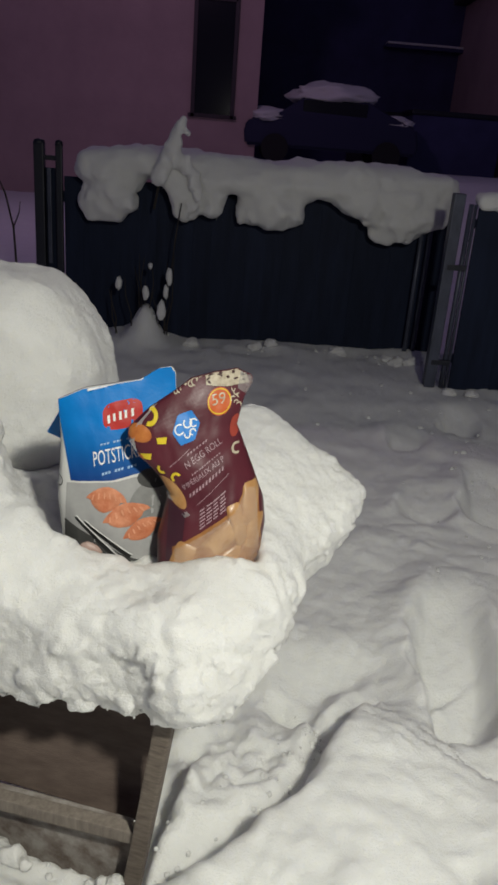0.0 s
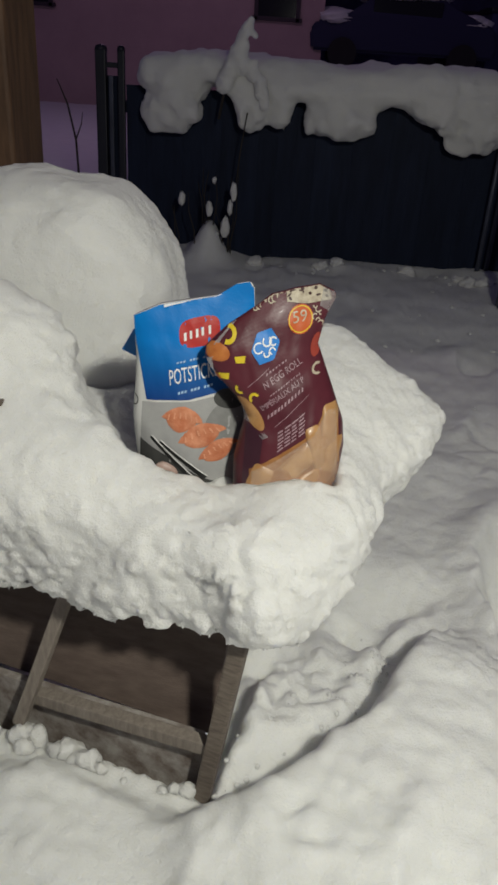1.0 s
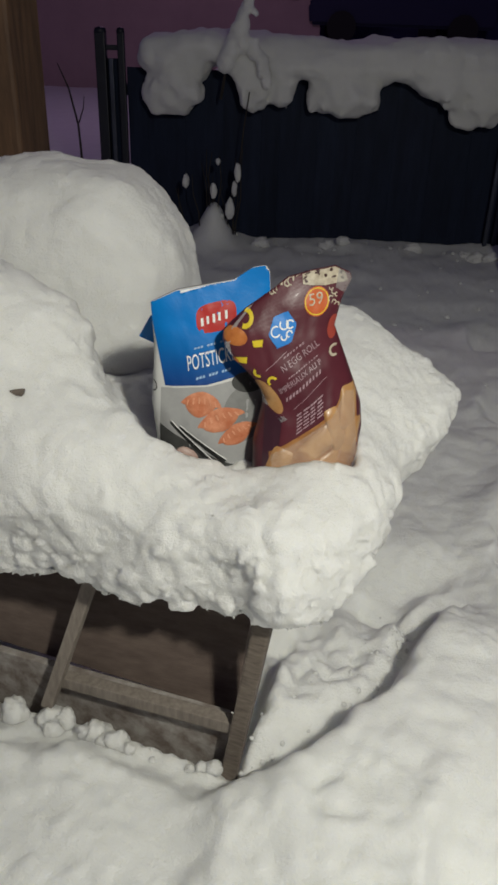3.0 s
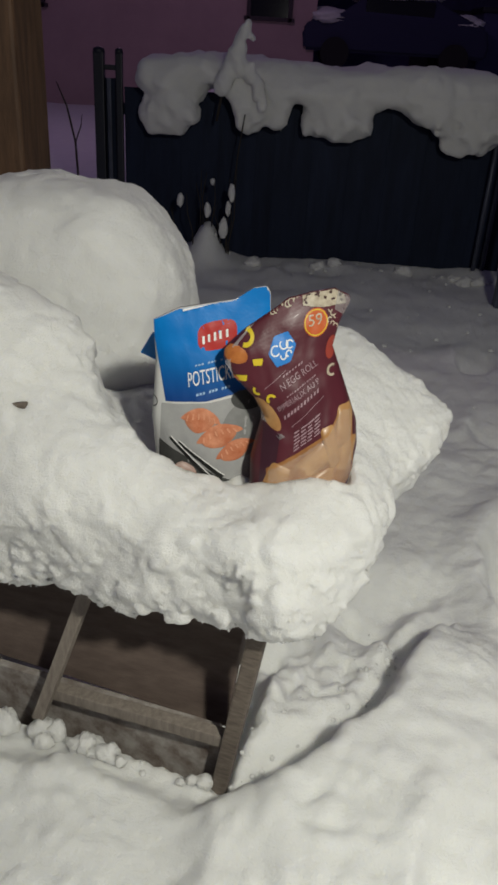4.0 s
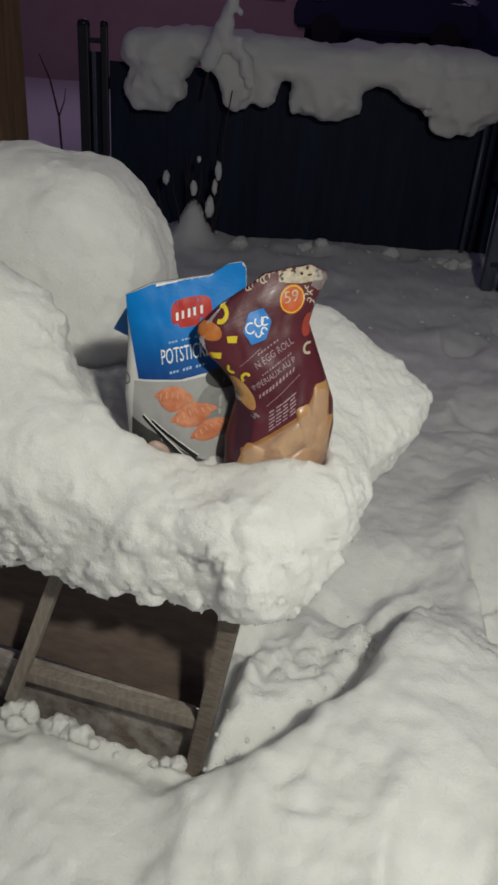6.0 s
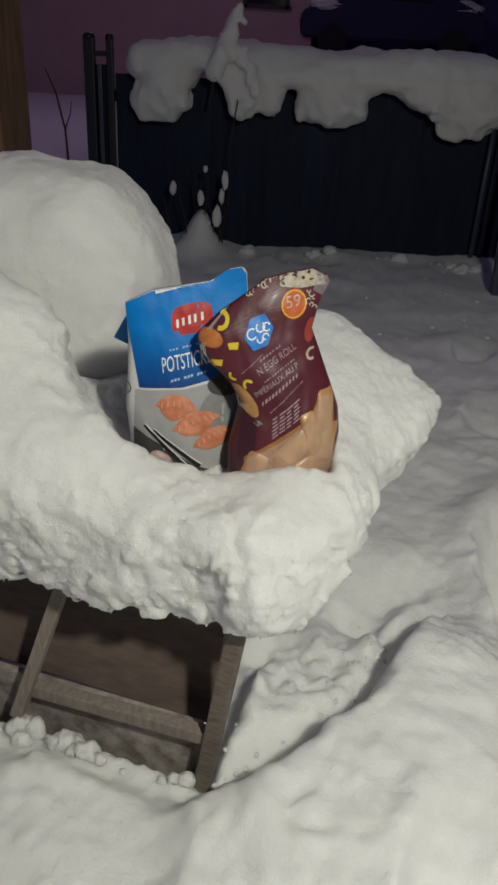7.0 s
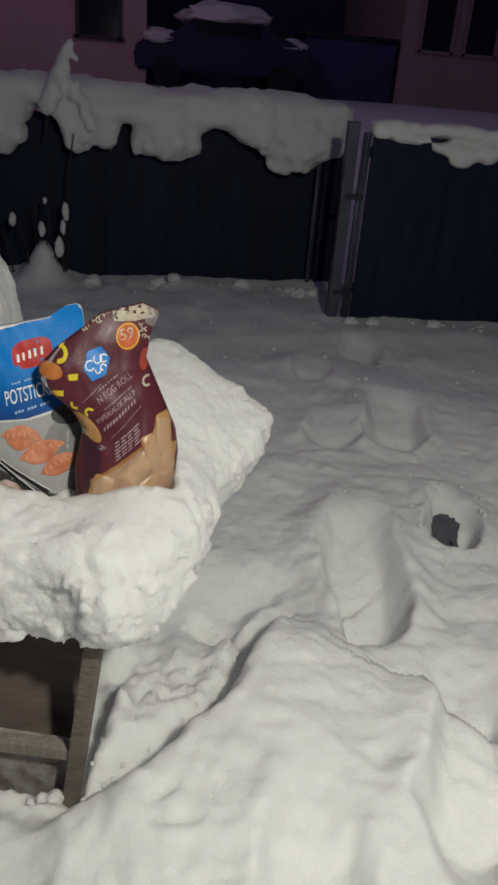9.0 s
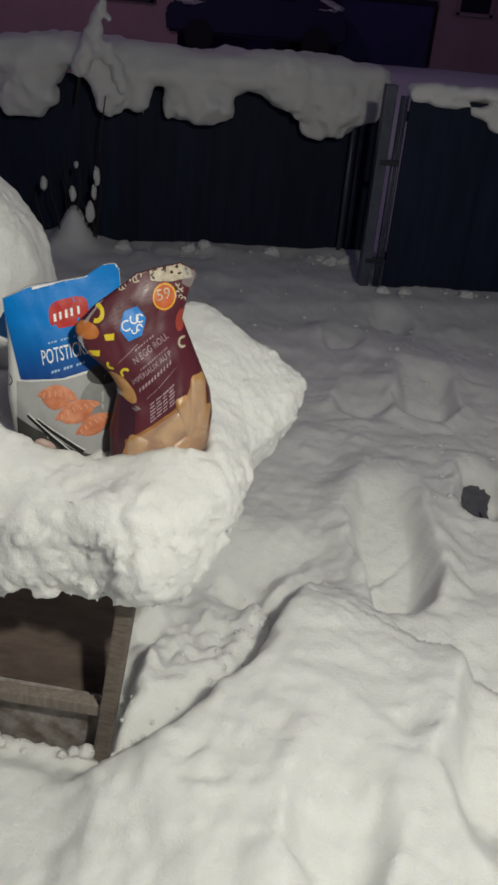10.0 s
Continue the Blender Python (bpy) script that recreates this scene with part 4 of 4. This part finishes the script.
tagged(snow_body("fence_snow", fence_snow, (-1.3, 5.95, 0.75), (1.85, 6.75, 1.70), 0.02), "thick ragged white snow draped over the fence", "snow")


def gate_snow(x, y, z):
    f = rbox(x, y, z, (1.60, 5.29, 1.20), (4.6, 5.45, 1.30), 0.045)
    for cx, cz, rx, rz in ((2.10, 1.17, 0.10, 0.06), (2.25, 1.11, 0.10, 0.07), (2.42, 1.14, 0.09, 0.07), (1.9, 1.22, 0.12, 0.05), (3.0, 1.15, 0.2, 0.08), (3.6, 1.14, 0.2, 0.1)):
        f = smin(f, ball(x, y, z, (cx, 5.33, cz), (rx, 0.06, rz)), 0.03)
    f = smax(f, -ball(x, y, z, (2.12, 5.28, 1.215), (0.16, 0.07, 0.018)), 0.02)
    return f + 0.022 * vnoise(x, y, z, 0.13, 35) + 0.012 * vnoise(x, y, z, 0.05, 36)


tagged(snow_body("gate_snow", gate_snow, (1.5, 5.2, 1.0), (4.7, 5.55, 1.40), 0.016), "uneven strip of snow on the gate", "snow")

# ---- small shrub at the fence ----
shrub = thing("bare_shrub", (-0.55, 6.05, 0.05), "bare dark twigs with clumps of snow by the fence", "shrub")
for i in range(16):
    x0, y0 = rs.uniform(-0.22, 0.22), rs.uniform(-0.08, 0.10)
    tx, ty, tz = x0 + rs.uniform(-0.12, 0.12), y0 + rs.uniform(-0.06, 0.06), rs.uniform(0.3, 0.62)
    pts = [(x0 + (tx - x0) * q + 0.012 * math.sin(9 * q + i), y0 + (ty - y0) * q, -0.1 + (tz + 0.1) * q) for q in (0, 0.25, 0.5, 0.75, 1)]
    v, f = tube(pts, [0.007, 0.006, 0.005, 0.004, 0.002], 6)
    part("twig", mesh_of("twig", v, f, TWIG), TWIG, shrub)
pts = [(0.17, -0.02, 0.4), (0.20, 0.0, 0.75), (0.24, 0.05, 1.05)]
v, f = tube(pts, [0.005, 0.005, 0.004], 6)
part("twig", mesh_of("twig", v, f, TWIG), TWIG, shrub)
for i, (x, z, rx, rz) in enumerate(((-0.20, 0.40, 0.022, 0.045), (0.03, 0.54, 0.015, 0.02), (0.17, 0.47, 0.022, 0.06), (0.15, 0.36, 0.018, 0.05), (0.0, 0.34, 0.022, 0.05), (0.12, 0.22, 0.03, 0.07))):
    clump("snow_clump", (x, -0.08, z), (rx, rx, rz), "", "", 60 + i * 2.3, shrub)

spray = thing("snowy_twig", (-0.52, 6.10, 1.18), "bare twig bent under clinging snow above the fence", "twig")
v, f = tube([(0, 0.02, -0.2), (0.05, 0.01, 0.08), (0.12, 0, 0.24), (0.20, 0, 0.40)], [0.010, 0.009, 0.007, 0.003], 8)
part("stalk", mesh_of("stalk", v, f, TWIG), TWIG, spray)
v, f = tube([(0.08, 0, 0.16), (0.17, -0.02, 0.20), (0.26, -0.03, 0.10), (0.32, -0.03, -0.06)], [0.007, 0.006, 0.005, 0.003], 8)
part("side_shoot", mesh_of("side_shoot", v, f, TWIG), TWIG, spray)
CLINGING = ((0.03, 0.04, 0.06, 1.5), (0.07, 0.13, 0.055, 1.5), (0.11, 0.21, 0.05, 1.4), (0.15, 0.29, 0.042, 1.5), (0.185, 0.36, 0.036, 1.3), (0.20, 0.415, 0.026, 1.2),
            (0.15, 0.16, 0.055, 1.2), (0.22, 0.12, 0.05, 1.3), (0.28, 0.02, 0.045, 1.7), (0.32, -0.08, 0.035, 1.8), (0.225, 0.33, 0.02, 1.2))


def twig_snow(x, y, z):
    f = np.full(x.shape, 1.0)
    for cx, cz, r, q in CLINGING:
        f = smin(f, ball(x, y, z, (cx, -0.03, cz), (r, r, r * q)), 0.025)
    return f + 0.016 * tnoise(x, y, z, 0.06, 37) - 0.010 * (np.abs(tnoise(x, y, z, 0.03, 38)) - 0.35)


snow_body("snow_clump", twig_snow, (-0.12, -0.16, -0.24), (0.44, 0.12, 0.52), 0.011).parent = spray
stem = thing("dry_stem", (-1.45, 5.5, 0.4), "thin dark bent dry stem standing in snow", "dry stem")
v, f = tube([(0.10, 0, -0.38), (0.085, 0, 0.20), (0.075, 0, 0.45), (0.03, 0, 0.66), (-0.03, 0, 0.80)], [0.009, 0.008, 0.007, 0.006, 0.003], 8)
part("stalk", mesh_of("stalk", v, f, TWIG), TWIG, stem)
v, f = tube([(0.075, 0, 0.45), (0.12, -0.02, 0.55), (0.13, -0.02, 0.62)], [0.005, 0.004, 0.002], 6)
part("side_shoot", mesh_of("side_shoot", v, f, TWIG), TWIG, stem)

# loose crumbs of snow and a little dirt
rc = np.random.RandomState(17)
seedling = bmesh.new()
bmesh.ops.create_icosphere(seedling, subdivisions=2, radius=1)
unit_v = np.array([tuple(p.co) for p in seedling.verts])
unit_f = np.array([[p.index for p in q.verts] for q in seedling.faces])
seedling.free()
spots = []
for k in range(60):
    i = rc.randint(4, 10)
    q = rc.uniform()
    spots.append((TRENCH[i][0] * q + TRENCH[i + 1][0] * (1 - q) - abs(rc.normal(0, 0.06)), TRENCH[i][1] * q + TRENCH[i + 1][1] * (1 - q) + abs(rc.normal(0, 0.06)), rc.uniform(0.002, 0.008)))
for cx, cy, sx, sy, n, big in ((1.33, 2.65, 0.14, 0.25, 30, 0.013), (1.35, 3.5, 0.2, 0.4, 16, 0.010),
                               (1.2, 4.8, 0.5, 0.45, 36, 0.016), (0.5, 6.05, 0.9, 0.12, 36, 0.018), (2.2, 5.2, 0.5, 0.08, 30, 0.02)):
    for k in range(n):
        spots.append((rc.normal(cx, sx), rc.normal(cy, sy), rc.uniform(0.3, 1) * big))
spots = [p for p in spots if p[1] < 6.3 and p[1] > 0.6 and not (p[1] > 5.3 and p[0] > 1.6)]
cv, cf = [], []
for k, (x, y, r) in enumerate(spots):
    w = unit_v * (r * (1 + rc.uniform(-0.25, 0.35, (1, 3)))) * (1 + 0.14 * rc.uniform(-1, 1, (len(unit_v), 1)))
    cv.append(w + np.array((x, y, ground_at(x, y) - 0.1 * r)))
    cf.append(unit_f + k * len(unit_v))
crumbs = new("snow_crumb", mesh_of("snow_crumb", np.concatenate(cv), np.concatenate(cf), GRAIN))
tagged(crumbs, "scattered loose white snow crumbs on trodden snow", "snow crumbs", kind="stuff")

# lumps of snow along the foot of fence and gate
for i, (x, y, r) in enumerate(((1.42, 6.02, 0.06), (1.50, 5.95, 0.05), (1.34, 6.08, 0.045), (0.3, 6.15, 0.05), (0.42, 6.12, 0.04), (-0.2, 6.1, 0.05), (0.95, 6.15, 0.05), (1.6, 5.22, 0.04),
                               (1.75, 5.2, 0.035), (2.2, 5.2, 0.04))):
    clump("snow_lump", (x, y, ground_at(x, y) + r * 0.1), (r * 1.3, r, r * 0.9), "broken white snow lump at the fence foot", "snow lumps at the fence", 90 + i * 1.7)
# thin irregular dark grey patch laid in the bottom of one footprint
hole = bmesh.new()
bmesh.ops.create_circle(hole, cap_ends=True, radius=1, segments=40)
for p in hole.verts:
    k = 1 + 0.9 * noise.noise(p.co * 2.1) + 0.35 * noise.noise(p.co * 5)
    p.co = Vector((p.co.x * 0.052 * k, p.co.y * 0.17 * k, 0))
ext = bmesh.ops.extrude_face_region(hole, geom=hole.faces[:])
bmesh.ops.translate(hole, vec=(0, 0, 0.02), verts=[e for e in ext["geom"] if isinstance(e, bmesh.types.BMVert)])
sl = part("dark_pit_patch", hole, PIT_DARK)
sl.location, sl.rotation_euler = (1.31, 2.66, ground_at(1.31, 2.66) + 0.006), (0, 0, radians(-14))
tagged(sl, "dark grey patch at the bottom of a deep footprint", "slush")


# ---- houses across the way ----
def window(parent, x, z, w, h, y, frame_mat):
    win = part("window", box((w, 0.06, h), (x, y, z), None, 0.004), GLASS_DARK, parent, "dark unlit window pane")
    for dx, dz, sx, sz in ((-w / 2, 0, 0.09, h + 0.1), (w / 2, 0, 0.09, h + 0.1), (0, h / 2, w, 0.09), (0, -h / 2, w + 0.2, 0.08)):
        part("window_frame", box((sx, 0.10, sz), (x + dx, y - 0.02, z + dz), None, 0.008), frame_mat, win)
    return win


def house(place, width, depth, height, label, windows, trim):
    h = thing("house", place, label, "house")
    part("wall", box((width, depth, height), (0, depth / 2, height / 2 - 0.5)), PINK, h)
    n = int(height / 0.2)
    for k in range(n):
        part("siding_board", box((width + 0.02, 0.03, 0.1995), (0, -0.005, k * 0.2 - 0.4), pose(0, 0, 0, 0.2, 0, 0)), PINK, h)
    roof = bmesh.new()
    o, z0 = 0.4, height - 0.5
    pts = [(-width / 2 - o, -o, z0), (width / 2 + o, -o, z0), (width / 2 + o, depth + o, z0), (-width / 2 - o, depth + o, z0), (-width / 2 - o, depth / 2, z0 + 2.2), (width / 2 + o, depth / 2, z0 + 2.2)]
    vs = [roof.verts.new(p) for p in pts]
    for fc in ((0, 1, 5, 4), (2, 3, 4, 5), (0, 4, 3), (1, 2, 5), (0, 3, 2, 1)):
        roof.faces.new([vs[i] for i in fc])
    part("roof", roof, ROOF, h)
    for w in windows:
        window(h, *w, -0.03, trim)
    return h


house((-4.6, 19.6, 0.4), 10.06, 8, 6.0, "pink sided house with a tall dark window", ((4.0, 2.8, 0.92, 2.4), (-1.5, 2.8, 0.92, 2.4)), DARK_TRIM)
house((11.3, 21.0, 0.4), 9.0, 8, 6.0, "pink sided house with a row of dark windows", ((-3.62, 3.1, 0.85, 2.3), (-2.45, 3.1, 0.85, 2.3), (-1.28, 3.1, 0.85, 2.3)), TRIM)

shed = thing("garage", (4.2, 27.0, 0.3), "dark blue unlit garage with a snowy ledge", "garage")
part("wall", box((9.0, 5, 6.5), (0, 2.5, 3.0)), DARK_WALL, shed)
part("garage_door", box((3.2, 0.08, 2.3), (1.0, -0.04, 1.3), None, 0.02), STEEL_DARK, shed)
part("ledge", box((3.2, 0.5, 0.10), (1.8, -0.25, 4.3), None, 0.02), DARK_WALL, shed)
part("ledge_snow", box((3.1, 0.45, 0.07), (1.8, -0.25, 4.385), None, 0.03), SNOW, shed)

# parked car under snow
car = thing("parked_car", (2.2, 20.3, 1.10), "dark parked car covered with snow", "car")
prof = [(-2.0, 0.35), (-2.05, 0.75), (-1.9, 0.95), (-1.2, 1.05), (-0.65, 1.5), (0.75, 1.52), (1.5, 1.08), (2.0, 0.98), (2.1, 0.6), (2.05, 0.35)]
bm = bmesh.new()
sides = []
for y in (-0.85, 0.85):
    sides.append([bm.verts.new((x, y * (0.85 if z > 1.2 else 1), z)) for x, z in prof])
bm.faces.new(sides[0])
bm.faces.new(sides[1][::-1])
for k in range(len(prof)):
    j = (k + 1) % len(prof)
    bm.faces.new((sides[0][k], sides[1][k], sides[1][j], sides[0][j]))
bmesh.ops.bevel(bm, geom=bm.edges[:], offset=0.06, segments=2, affect="EDGES")
part("body", bm, CAR, car)
for x in (-1.3, 1.35):
    for y in (-0.82, 0.82):
        v, f = tube([(x, y - 0.1, 0.32), (x, y + 0.1, 0.32)], [0.32, 0.32], 20)
        part("wheel", mesh_of("wheel", v, f, TYRE, False), TYRE, car)
clump("roof_snow", (0.0, -0.05, 1.56), (0.95, 0.80, 0.27), "", "", 7.7, car)
clump("tail_snow", (1.55, -0.05, 1.08), (0.50, 0.80, 0.16), "", "", 9.7, car)
clump("hood_snow", (-1.45, -0.05, 1.02), (0.62, 0.85, 0.20), "", "", 8.7, car)
part("side_window", box((1.5, 0.03, 0.32), (0.05, -0.80, 1.25), None, 0.01), GLASS_DARK, car)

bin_ = thing("storage_bin", (5.5, 21.5, 1.02), "dark closed storage container standing in snow", "container")
part("bin_body", box((2.3, 1.3, 1.44), (0, 0, 0.72), None, 0.05), DARK_WALL, bin_)
part("bin_lid", box((2.4, 1.4, 0.12), (0, 0, 1.49), None, 0.04), STEEL_DARK, bin_)
